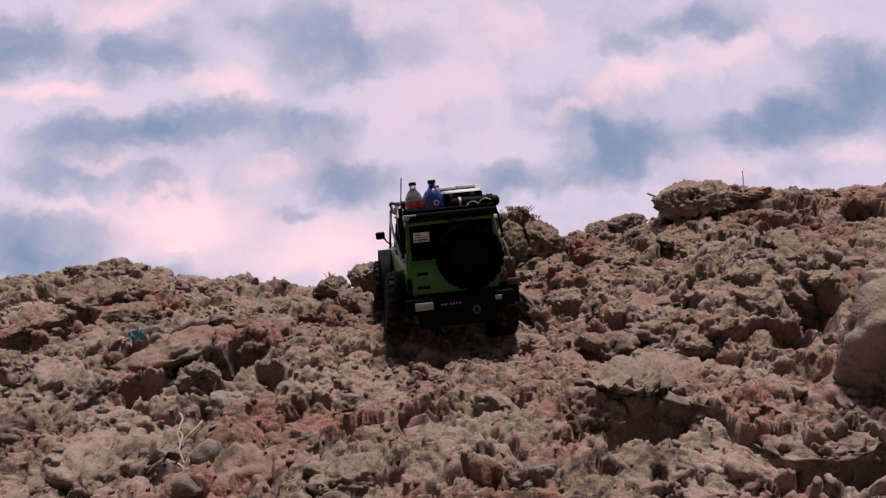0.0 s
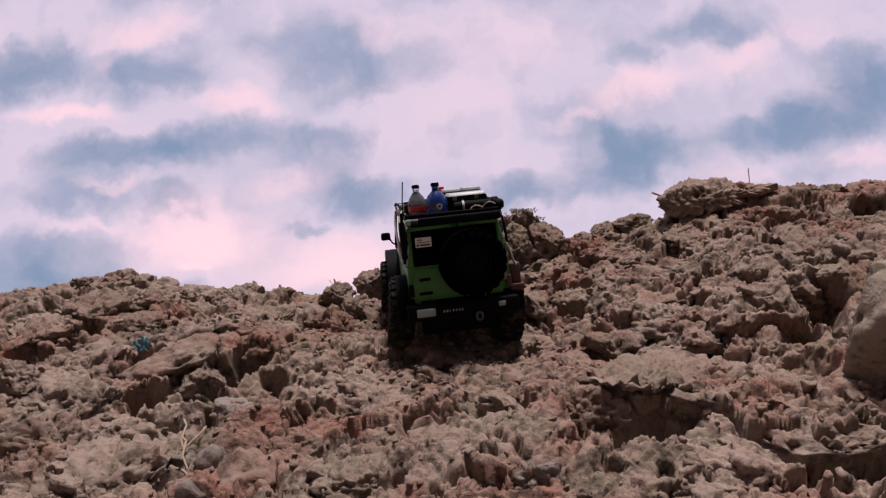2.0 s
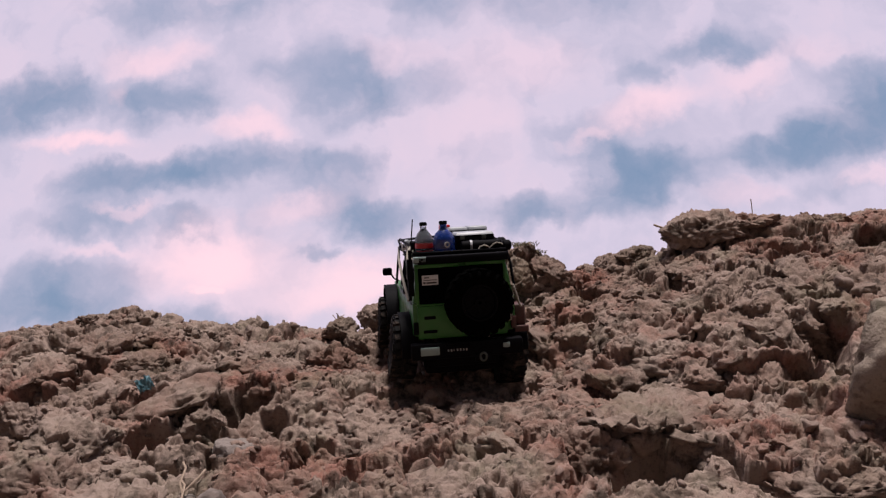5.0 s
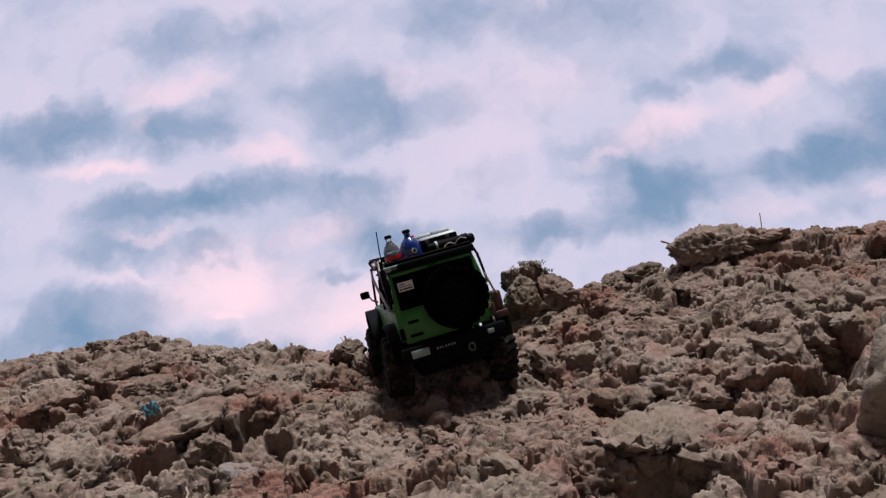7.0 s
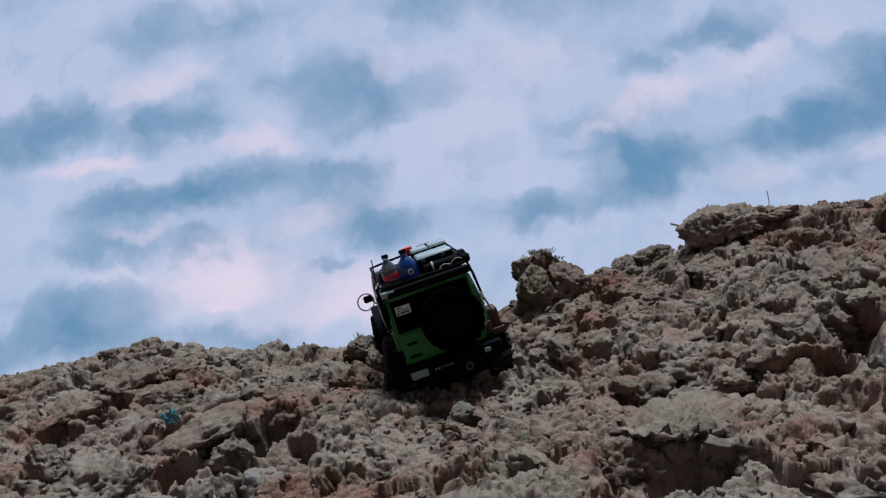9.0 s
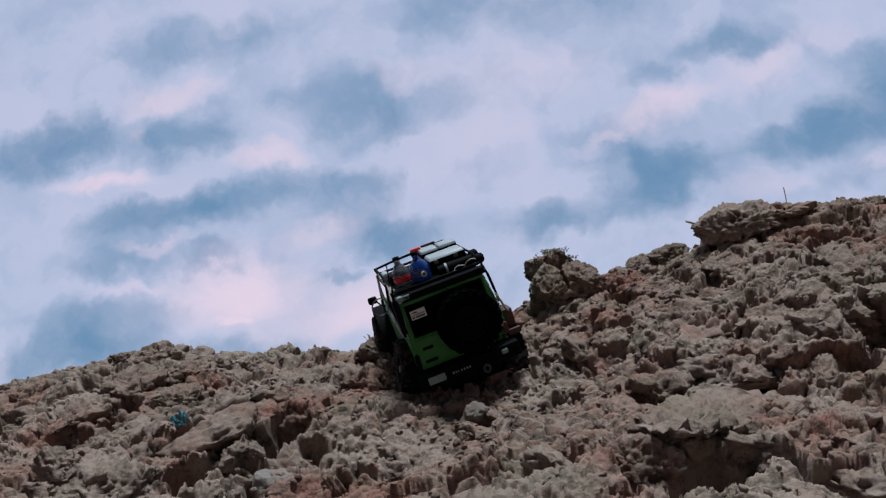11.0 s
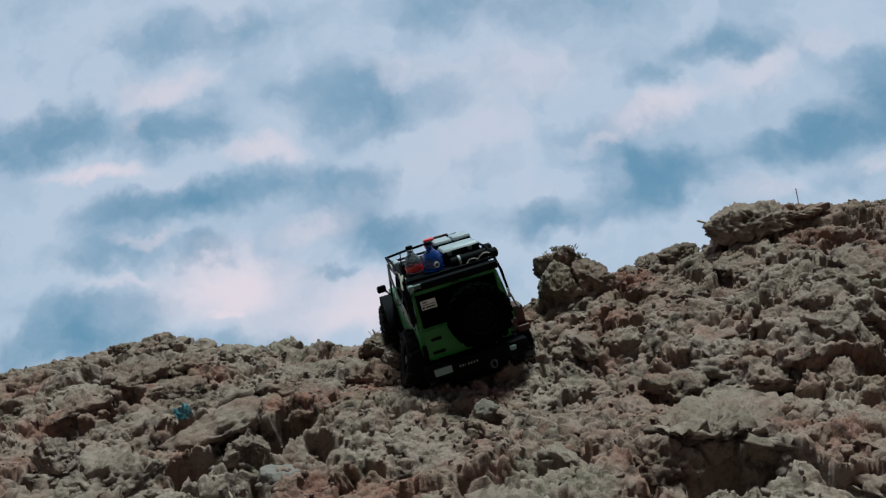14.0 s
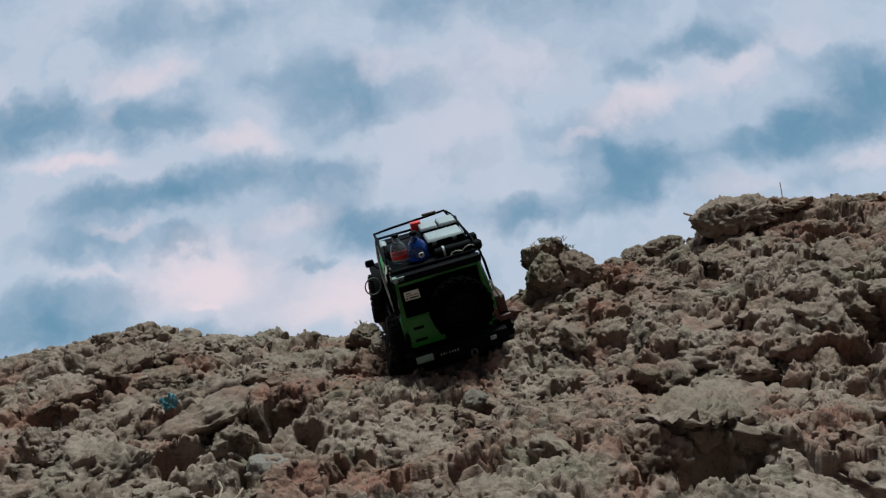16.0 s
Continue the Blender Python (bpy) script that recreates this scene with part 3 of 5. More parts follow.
def build_car():
    car = new("model_car")
    tagged(car, "green off-road model car with loaded roof rack climbing the soil bank", "model car")
    # tub and bonnet in one side view with both wheel arches
    side = [(0.003, .145), (.302, .147), (.318, .150), (.445, .142), (.456, .132), (.458, .092)]
    side += arc(AXLE_F, HUB, .066, 28, 152, 12) + [(.322, .074), (.142, .074)] + arc(AXLE_R, HUB, .066, 16, 150, 12) + [(.003, .088)]
    part("body_tub", outline(side, -.0915, .0915, .004), GREEN, car, "scuffed green painted tub and bonnet")
    part("chassis", block((-.045, .02, .058), (.045, .44, .080), .004), BLACK, car)
    # added black block: underbody gear and the shade around it in one
    part("underbody_fill", block((-.058, -.002, .030), (.058, .050, .060), .004), BLACK, car, "black block for underbody gear and the shade below the tail")
    # added block, black like the shade between the wheels down to the soil
    part("wheel_gap_shade", block((-.072, .020, .014), (.072, .060, .048), .006), BLACK, car, "black block standing in for the shade between the tail wheels")
    part("cabin", wedge((-.0905, .0905, .002, .300), (-.0785, .0785, .006, .262), .1455, .2150, .004), GREEN, car)
    part("roof", wedge((-.0815, .0815, .000, .268), (-.076, .076, .006, .262), .2155, .2235, .003), BLACK, car, "black roof skin")
    # tail: door skin, window, frame
    door = part("tail_door", block((-.0835, -.0025, .0815), (.0760, .0015, .1395), .0015), GREEN, car, "green tail door with two recessed catches")
    for z, w in ((.119, .010), (.0945, .012)):
        part("catch", block((-.062 - w, -.0042, z - .0028), (-.062 + w, -.0020, z + .0028), .0012), BLACK, door)
    glass = part("tail_window", block((-.0785, -.0022, .1430), (.0720, .0018, .2060), .002), GLASS, car, "smoked tail window")
    part("window_frame", block((-.0850, -.0034, .1400), (.0790, .0000, .1432), .001), GREEN, glass)
    part("window_frame", block((-.0850, -.0034, .2058), (-.008, .0012, .2128), .0015), GREEN, glass)
    part("window_frame", block((.0060, -.0034, .2066), (.0730, .0012, .2128), .0015), GREEN, glass)
    part("window_frame", block((-.0850, -.0036, .1432), (-.0790, .0004, .2058), .001), GREEN, glass)
    part("window_frame", block((.0722, -.0036, .1000), (.0770, .0004, .2128), .001), GREEN, glass)
    sticker = part("sticker", block((-.0725, -.0034, .1765), (-.0440, -.0021, .1935), 0), WHITE, car, "white printed sticker with dark bars")
    for x0, x1, z0, z1 in ((-.069, -.060, .1885, .1905), (-.070, -.047, .1845, .1857), (-.0705, -.0665, .1785, .1822), (-.0645, -.047, .1790, .1818)):
        part("print_bar", block((x0, -.0040, z0), (x1, -.0032, z1), 0), INK, sticker)
    part("lamp_pod", block((-.0860, -.010, .2165), (-.0630, .004, .2265), .0015), PALE, car, "small pale lamp under the rack")
    part("roof_spoiler", block((-.080, -.010, .2130), (.082, .010, .2270), .003), BLACK, car)
    # spare wheel
    spare = part("spare_wheel", lathe([(.012, -.012), (.026, -.010), (.026, .012), (.012, .012)], 20, Matrix.Translation((.0215, -.012, .144)) @ Matrix.Rotation(radians(90), 4, "X")), BLACK, car, "black spare wheel on the tail door")
    turn = Matrix.Translation((.0215, -.026, .144)) @ Matrix.Rotation(radians(-90), 4, "Z")
    for nm, bm, mt in (("tyre", tyre_mesh(.0580, .040), CLEAN), ("rim", rim_mesh(.032, .030), BLACK)):
        bmesh.ops.transform(bm, matrix=turn, verts=bm.verts[:])
        part(nm, bm, mt, spare)
    # bumper, lamps, plate
    bumper = part("tail_bumper", block((-.0985, -.020, .0480), (.0985, .004, .0760), .003), BLACK, car, "black tail bumper")
    part("reflector", block((-.0830, -.0225, .0560), (-.0500, -.0190, .0700), .0015), PALE, bumper, "milky pale reflector")
    plate = part("plate", block((-.0400, -.0225, .0560), (.0040, -.0195, .0710), .001), BLACK, bumper, "small black plate with pale bars")
    for i, w in enumerate((.0035, .0035, .0012, .003, .003, .003, .003)):
        x = -.0365 + i * .0054
        part("plate_bar", block((x, -.0232, .0610), (x + w * .8, -.0224, .0650), 0), DULL, plate)
    part("reflector", block((.0620, -.0225, .0610), (.0740, -.0190, .0690), .001), PALE, bumper)
    hook = tube([(.026 + .0055 * math.cos(a), -.024, .048 + .007 * math.sin(a)) for a in np.linspace(0, 2 * math.pi, 14)[:-1]], .0022, 6, closed=True)
    part("tow_shackle", hook, STEEL, bumper, "worn steel shackle")
    part("tow_plate", block((.012, -.024, .040), (.040, -.018, .052), .001), BLACK, bumper)
    for s in (-1, 1):
        part("tail_lamp", block((s * .0870 - .0045, -.0045, .0900), (s * .0870 + .0045, .0015, .1120), .0015), RUST if s > 0 else BLACK, car)
    part("fuel_can", block((.0925, .012, .0930), (.1125, .050, .1300), .004), RUST, car, "rusty red can strapped to the flank")
    part("mud_flap", block((.0900, .000, .0820), (.1150, .008, .0930), .0015), RUST, car)
    # flank windows, pillars, drain rails, cage tubes
    for s in (-1, 1):
        lean = Matrix.Rotation(radians(-s * 9.8), 4, "Y")
        for y0, y1 in ((.020, .092), (.104, .172), (.186, .246)):
            m = Matrix.Translation((s * .0853, (y0 + y1) / 2, .1790)) @ lean
            w = part("flank_window", block((-.0015, -(y1 - y0) / 2, -.0245), (.0015, (y1 - y0) / 2, .0245), .001, 2, m), GLASS, car)
            part("seal", tube([m @ Vector((s * .0012, sy * (y1 - y0) / 2, sz * .0245)) for sy, sz in ((-1, -1), (1, -1), (1, 1), (-1, 1))], .0012, 6, closed=True), BLACK, w)
        part("drain_rail", tube([(s * .0810, .004, .2150), (s * .0810, .262, .2150)], .0022, 6), BLACK, car)
        part("waist_rail", block((s * .0920 - .0015, .012, .1415), (s * .0920 + .0015, .300, .1455), .001), STEEL if s < 0 else GREEN, car, "pale rail along the flank")
        part("cage_tube", tube([(s * .0935, .006, .150), (s * .0890, .010, .205), (s * .0870, .030, .2260), (s * .0900, .255, .2290), (s * .0950, .300, .165), (s * .0945, .315, .150)], .0026, 8), BLACK, car)
        part("cage_tube", tube([(s * .0940, .140, .146), (s * .0885, .146, .190), (s * .0855, .150, .2275)], .0024, 8), BLACK, car)
        for cy in (AXLE_R, AXLE_F):
            ring = bmesh.new()
            front = cy == AXLE_F
            lift, inner, reach = (.012, .072, .119) if front else (0, .066, .113)
            for r0, x1 in ((inner, reach), (inner + .004, reach - .0005)):
                a = [ring.verts.new((s * .0880, y, z)) for y, z in arc(cy, HUB + lift, r0, -2, 182, 18)]
                b = [ring.verts.new((s * x1, y, z)) for y, z in arc(cy, HUB + lift, r0, -2, 182, 18)]
                for i in range(17):
                    ring.faces.new((a[i], a[i + 1], b[i + 1], b[i]))
            o = [ring.verts.new((s * reach, y, z)) for y, z in arc(cy, HUB + lift, inner, -2, 182, 18)]
            p = [ring.verts.new((s * (reach - .0005), y, z)) for y, z in arc(cy, HUB + lift, inner + .004, -2, 182, 18)]
            for i in range(17):
                ring.faces.new((o[i], o[i + 1], p[i + 1], p[i]))
            bmesh.ops.recalc_face_normals(ring, faces=ring.faces[:])
            part("wheel_flare", smooth(ring, 60), BLACK, car, "black plastic wheel flare")
        part("side_step", tube([(s * .096, .140, .072), (s * .102, .150, .068), (s * .102, .312, .068), (s * .096, .322, .072)], .004, 8), BLACK, car)
        rise = .007 if s < 0 else 0
        mirror = part("door_mirror", block((s * .116 - .010, .277, .1640 + rise), (s * .116 + .010, .286, .1800 + rise), .004, 3), BLACK, car, "black door mirror on a bent stalk")
        part("stalk", tube([(s * .092, .287, .158), (s * .102, .285, .163), (s * .110, .283, .169 + rise)], .0018, 6), BLACK, mirror)
        part("mirror_glass", block((s * .116 - .0078, .2758, .1660 + rise), (s * .116 + .0078, .2768, .1780 + rise), .0005), GLASS, mirror)
    part("windscreen", wedge((-.0780, .0780, .2985, .3012), (-.0700, .0700, .2660, .2690), .154, .206, .0), GLASS, car)
    part("front_bumper", block((-.0985, .458, .060), (.0985, .486, .082), .004), BLACK, car)
    part("grille", block((-.060, .4565, .096), (.060, .4605, .130), .002), BLACK, car)
    for s in (-1, 1):
        part("head_lamp", lathe([(.013, 0), (.013, .004), (.010, .007), (.004, .008)], 20, Matrix.Translation((s * .074, .456, .114)) @ Matrix.Rotation(radians(-90), 4, "X")), PALE, car)
    part("snorkel", tube([(.0960, .372, .138), (.0980, .320, .146), (.0960, .296, .170), (.0895, .272, .232)], .005, 8), BLACK, car)
    # roof rack
    rack = part("roof_rack", tube([(-.082, .010, .2310), (.080, .010, .2310), (.080, .262, .2330), (-.086, .262, .2330)], .0028, 8, closed=True), BLACK, car, "black tube roof rack")
    for y in (.04, .085, .13, .175, .22):
        part("cross_bar", tube([(-.083, y, .2295), (.079, y, .2295)], .0018, 6), BLACK, rack)
    part("front_hoop", tube([(-.088, .235, .2320), (-.090, .266, .2440), (-.050, .270, .2465), (.030, .273, .2495), (.071, .275, .2515), (.080, .240, .2330)], .0026, 8), BLACK, rack)
    part("side_hoop", tube([(-.0865, .020, .2340), (-.0885, .040, .2460), (-.0890, .230, .2480), (-.0895, .262, .2420)], .0024, 8), BLACK, rack)
    part("side_hoop", tube([(.0810, .020, .2340), (.0815, .045, .2440), (.0790, .230, .2500), (.0730, .270, .2510)], .0024, 8), BLACK, rack)
    part("light_bar", block((.020, .262, .2540), (.052, .270, .2585), .0015), RUST, rack, "dull red lamp strip on the hoop")
    part("net_floor", block((-.080, .014, .2265), (.078, .258, .2290), .001), BLACK, rack)
    # load on the rack
    case = part("case", block((-.002, .048, .2300), (.070, .104, .2570), .003), BLACK, car, "black case with a grey lid")
    part("lid", wedge((-.002, .069, .047, .104), (.001, .066, .052, .101), .2572, .2625, .0012), GREY, case)
    part("latch", block((.006, .0455, .2490), (.014, .0485, .2570), .0008), STEEL, case)
    part("latch", block((.046, .0455, .2490), (.054, .0485, .2570), .0008), STEEL, case)
    case = part("case", block((-.004, .110, .2300), (.070, .160, .2640), .003), BLACK, car, "black case with two grey lids")
    part("lid", wedge((-.004, .0315, .109, .160), (-.002, .0300, .112, .158), .2642, .2700, .0012), GREY, case)
    part("lid", wedge((.0335, .070, .109, .160), (.035, .068, .112, .158), .2642, .2705, .0012), GREY, case)
    pack = part("bed_roll", lathe([(.004, -.032), (.012, -.030), (.013, 0), (.012, .030), (.004, .032)], 18, Matrix.Translation((.035, .195, .244)) @ LIE), GREY, car, "pale rolled mat behind the cases")
    part("strap", lathe([(.0134, -.002), (.0134, .002), (.012, .002), (.012, -.002)], 18, Matrix.Translation((.020, .195, .244)) @ LIE, closed=True), BLACK, pack)
    tarp = part("tarp_roll", lathe([(.003, -.036), (.0085, -.034), (.0095, -.010), (.0088, .012), (.0092, .034), (.003, .036)], 16, Matrix.Translation((.040, .030, .2390)) @ LIE), BLACK, car, "black tarpaulin roll at the rack's tail")
    part("strap", lathe([(.0102, -.002), (.0102, .002), (.0090, .002), (.0090, -.002)], 16, Matrix.Translation((.022, .030, .2390)) @ LIE, closed=True), GREY, tarp)
    part("red_box", block((-.017, .150, .2560), (.004, .166, .2750), .002), RED, car, "small bright red box")
    part("tool_tray", block((-.078, .100, .2300), (-.008, .150, .2480), .003), BLACK, car)
    bottle = part("bottle", lathe([(.0145, 0), (.0165, .002), (.0165, .020), (.0160, .024), (.0125, .032), (.0075, .038), (.0058, .041), (.0058, .048)], 22, Matrix.Translation((-.057, .074, .231))), CLEAR, car, "clear bottle with a red band and dark cap")
    part("band", lathe([(.0170, .006), (.0170, .014), (.0160, .014), (.0160, .006)], 22, Matrix.Translation((-.057, .074, .231)), closed=True), RED, bottle)
    part("cap", lathe([(.0070, .047), (.0070, .0515), (.006, .0535)], 16, Matrix.Translation((-.057, .074, .231))), BLACK, bottle)
    jug = part("jug", lathe([(.018, 0), (.0200, .002), (.0200, .021), (.0192, .025), (.0150, .033), (.0085, .039), (.0062, .042), (.0062, .049)], 22, Matrix.Translation((-.023, .054, .230))), BLUE, car, "blue water jug with dark cap")
    part("cap", lathe([(.0075, .049), (.0075, .0535), (.0065, .0555)], 16, Matrix.Translation((-.023, .054, .230))), BLACK, jug)
    part("tap", lathe([(.0052, 0), (.0052, .004), (.0032, .004), (.0032, 0)], 16, Matrix.Translation((-.020, .0350, .2430)) @ Matrix.Rotation(radians(90), 4, "X"), closed=True), WHITE, jug, "white ring of the tap")
    for y, z, r in ((.020, .2370, .0095), (.062, .2400, .0095)):
        lamp = part("work_lamp", lathe([(r * .5, -.009), (r, -.004), (r, .006), (r * .8, .008)], 18, Matrix.Translation((.0840, y, z)) @ LIE), BLACK, car, "round black work lamp on the rack")
        part("lens", lathe([(r * .75, .008), (r * .6, .0095)], 18, Matrix.Translation((.0840, y, z)) @ LIE), GLASS, lamp)
    cord = [(.030 + .006 * i, .012 + .004 * math.sin(i * 1.9), .2300 + .0075 * abs(math.sin(i * .8)) + .001 * i) for i in range(9)]
    part("rope", tube(cord, .0013, 6), ROPE, car, "pale rope lashed over the rack")
    part("rope", tube([(-.083, .030, .2360), (-.090, .020, .2260), (-.086, .012, .2210), (-.0905, .004, .2120), (-.0880, .002, .2060)], .0022, 6), ROPE, car)
    part("rope", tube([(-.088, .225, .2400), (-.0905, .150, .2300), (-.0875, .090, .2400), (-.0900, .050, .2290)], .0022, 6), ROPE, car)
    part("hose", tube([(-.0900, .262, .2300), (-.0960, .200, .2100), (-.0985, .120, .1900), (-.0970, .060, .1650), (-.0950, .030, .1480)], .0026, 8), ROPE, car, "pale hose slung along the flank")
    part("hose", tube([(-.0870, .030, .2420), (-.0930, .016, .2350), (-.0960, .006, .2240), (-.0930, .000, .2140)], .0024, 8), ROPE, car)
    part("tool_roll", lathe([(.003, -.022), (.0075, -.020), (.0080, .020), (.003, .022)], 14, Matrix.Translation((-.080, .160, .2420)) @ Matrix.Rotation(radians(90), 4, "X")), GREY, car, "grey rolled tool bag on the rack")
    chain = bmesh.new()
    for i in range(15):
        u = i / 14
        p = Vector((.0895 - .010 * math.sin(u * math.pi), -.004, .160 - .052 * math.sin(u * math.pi) - .004 * u))
        m = Matrix.Translation(p) @ Matrix.Rotation(u * 3.0, 4, "Y") @ Matrix.Rotation(radians(90 * (i % 2)), 4, "Z")
        tube([m @ Vector((.0022 * math.cos(a), 0, .0036 * math.sin(a))) for a in np.linspace(0, 2 * math.pi, 9)[:-1]], .0008, 5, chain, closed=True)
    part("chain", chain, ROPE, car, "pale chain hanging at the tail corner")
    part("strap", tube([(.0895, .002, .168), (.0955, .004, .150), (.1000, .008, .134), (.1050, .012, .126)], .0020, 6), ROPE, car)
    part("aerial_mount", block((-.098, -.016, .160), (-.088, -.004, .224), .0015), BLACK, car)
    aerial = part("aerial", tube([(-.091, -.014, .222), (-.088, -.015, .262), (-.0845, -.016, .293)], .0011, 6), BLACK, car, "thin black whip aerial")
    part("coil", tube([(-.093, -.014, .222), (-.093, -.0145, .240)], .0024, 8), BLACK, aerial)
    ring = tube([(.0155 * math.cos(a), 0, .0155 * math.sin(a)) for a in np.linspace(0, 2 * math.pi, 25)[:-1]], .0013, 6, closed=True)
    loop = part("wire_loop", ring, STEEL, car, "thin wire loop at the tail corner")
    # running gear
    gear = []
    for y in (AXLE_R, AXLE_F):
        ax = lathe([(.006, -.085), (.007, -.03), (.007, .012), (.016, .018), (.016, .040), (.007, .046), (.006, .085)], 18, LIE)
        gear.append((part("axle", ax, BLACK, car), y))
    tyre, rim = None, None
    wheels = []
    for y in (AXLE_R, AXLE_F):
        for s in (-1, 1):
            hub = part("wheel", lathe([(.009, -.014), (.011, .010), (.007, .019)], 14, LIE), STEEL, car, "black wheel with a knobbly dusty tyre")
            if tyre is None:
                tyre, rim = part("tyre", tyre_mesh(), RUBBER, hub), part("rim", rim_mesh(), BLACK, hub)
            else:
                for o in (tyre, rim):
                    c = o.copy()
                    scene.collection.objects.link(c)
                    c.parent = hub
            wheels.append((hub, s, y))
        for s in (-1, 1):
            part("shock", tube([(s * .062, y - .012, .060), (s * .055, y - .012, .125)], .006, 8), STEEL, car, "worn steel shock absorber")
    return car, wheels, gear, loop


car, wheels, gear, loop = build_car()

# ---- clods and stones ----
def crag(seed, level, size=(1, 1, 1), lumps=0.34, cuts=6, fine=0.10, grain=1.0):
    """Points and triangles of one craggy lump, its half sizes given: noise, broken-off flats, ridges and pits. grain: how fine the pitting is."""
    bm = bmesh.new()
    bmesh.ops.create_icosphere(bm, subdivisions=level, radius=1.0)
    rnd = random.Random(seed)
    off = Vector((rnd.uniform(-50, 50), rnd.uniform(-50, 50), rnd.uniform(-50, 50)))
    big = max(size)
    k = grain / big
    flats = []
    for _ in range(cuts):
        n = Vector((rnd.gauss(0, 1), rnd.gauss(0, 1), rnd.gauss(0, 1))).normalized()
        flats.append((n, rnd.uniform(0.55, 0.85)))
    for v in bm.verts:
        d = v.co.copy()
        p = d * (1 + lumps * noise.noise(d * 1.4 + off) + lumps * 0.55 * noise.noise(d * 2.9 + off))
        for n, far in flats:
            over = p.dot(n) - far
            if over > 0:
                p -= n * over * 0.9
        p = Vector((p.x * size[0], p.y * size[1], p.z * size[2]))
        q = p * k + off
        ridge = 1 - 2 * abs(noise.noise(q * 3.3))
        pit = min(1.0, max(0.0, (noise.noise(q * 2.6 + off) - 0.20) / 0.16))
        hole = min(1.0, max(0.0, (noise.noise(q * 6.1 - off) - 0.22) / 0.14))
        out = 1.1 * noise.noise(q * 1.5) + 0.8 * (ridge - 0.6) + 0.8 * noise.noise(q * 7.5) + 0.6 * noise.noise(q * 15) + 0.4 * noise.noise(q * 31) - 1.7 * pit - 1.1 * hole
        p += Vector((d.x / size[0], d.y / size[1], d.z / size[2])).normalized() * (fine * big * out)
        v.co = p
    co = np.array([v.co[:] for v in bm.verts])
    tri = np.array([[v.index for v in f.verts] for f in bm.faces])
    bm.free()
    return co, tri


def lump(name, x, y, z, wide, deep, high, turn, lean, seed, material, label, category, level=4, lumps=0.34, cuts=6, fine=0.10, nod=24):
    """One rock of its own: its middle, its three sizes in metres, turn round the upright, lean to its right and nod with the slope."""
    half = (wide / 1.9, deep / 1.9, high / 1.9)
    level = 5 if wide > 0.075 else level
    co, tri = crag(seed, level, half, lumps, cuts, fine, 1.0 + max(half) / 0.06)
    me = mesh_of(name, co.tolist(), tri.tolist())
    me.materials.append(material.m)
    ob = new(name, me)
    ob.matrix_world = pose(x, y, z, nod, lean, turn)
    return tagged(ob, label, category)


lump("boulder", 0.712, 1.110, 0.285, 0.275, 0.200, 0.330, 12, -10, 701, OLIVE, "large rounded olive-brown boulder in the bank", "boulder", 5, 0.24, 4, 0.034)
lump("clod", 0.560, 1.655, 0.616, 0.198, 0.170, 0.088, -1, -3, 702, CLOD, "flat crust slab overhanging the crest of the bank", "clod", 5, 0.30, 7, 0.06, 12)
lump("clod", 0.659, 1.680, 0.623, 0.163, 0.139, 0.054, -14, -2, 703, CLOD, "flat crust slab on the crest of the bank", "clod", 5, 0.40, 6, 0.06, 2)
lump("clod", 0.332, 1.149, 0.255, 0.246, 0.187, 0.080, 23, 2, 704, CLOD, "broad craggy clod roofing a dark hollow", "clod", 5, 0.36, 6, 0.07, 16)
lump("clod", 0.392, 1.102, 0.202, 0.113, 0.086, 0.104, 10, 0, 705, CLOD, "craggy reddish-brown clod beside a dark hollow", "clod", 5, 0.36, 6, 0.07)
lump("clod", 0.201, 1.083, 0.205, 0.112, 0.085, 0.104, -3, 8, 706, CLOD, "craggy reddish-brown clod beside a dark hollow", "clod", 5, 0.36, 6, 0.07)
lump("clod", 0.510, 1.035, 0.185, 0.220, 0.130, 0.080, -16, 0, 707, CLOD, "large craggy pale clod low on the bank", "clod", 5, 0.30, 6, 0.06)
lump("stone", 0.128, 0.966, 0.143, 0.084, 0.068, 0.073, 21, 0, 708, STONE, "grey-brown broken stone low on the bank", "stone", 4, 0.36, 6, 0.075)
lump("clod", 0.334, 0.955, 0.139, 0.128, 0.104, 0.060, 8, 0, 709, CLOD, "craggy reddish-brown clod of dry soil", "clod", 4, 0.36, 6, 0.075)
lump("clod", -0.485, 1.345, 0.290, 0.225, 0.130, 0.060, -4, -12, 710, CLOD, "flat tilted slab of crusted soil", "clod", 5, 0.22, 8, 0.035, 30)
lump("clod", -0.329, 1.418, 0.306, 0.135, 0.109, 0.107, -18, 0, 711, CLOD, "craggy reddish-brown clod of dry soil", "clod", 5, 0.36, 6, 0.075)
lump("clod", -0.420, 1.304, 0.248, 0.088, 0.072, 0.073, 19, 0, 712, CLOD, "craggy reddish-brown clod of dry soil", "clod", 4, 0.36, 6, 0.075)
lump("stone", -0.346, 1.241, 0.199, 0.084, 0.072, 0.079, 6, 20, 713, STONE, "grey angular stone lying on the bank", "stone", 4, 0.2, 8, 0.02)
lump("stone", -0.388, 1.106, 0.154, 0.042, 0.040, 0.028, -7, 0, 714, STONE, "small grey stone lying on the bank", "stone", 3, 0.2, 8, 0.02)
lump("stone", -0.338, 1.090, 0.148, 0.052, 0.049, 0.057, -20, 25, 715, STONE, "small grey angular stone on the bank", "stone", 3, 0.2, 9, 0.02)
lump("stone", -0.349, 1.013, 0.128, 0.053, 0.046, 0.040, 17, 10, 716, STONE, "grey angular stone lying on the bank", "stone", 3, 0.2, 9, 0.02)
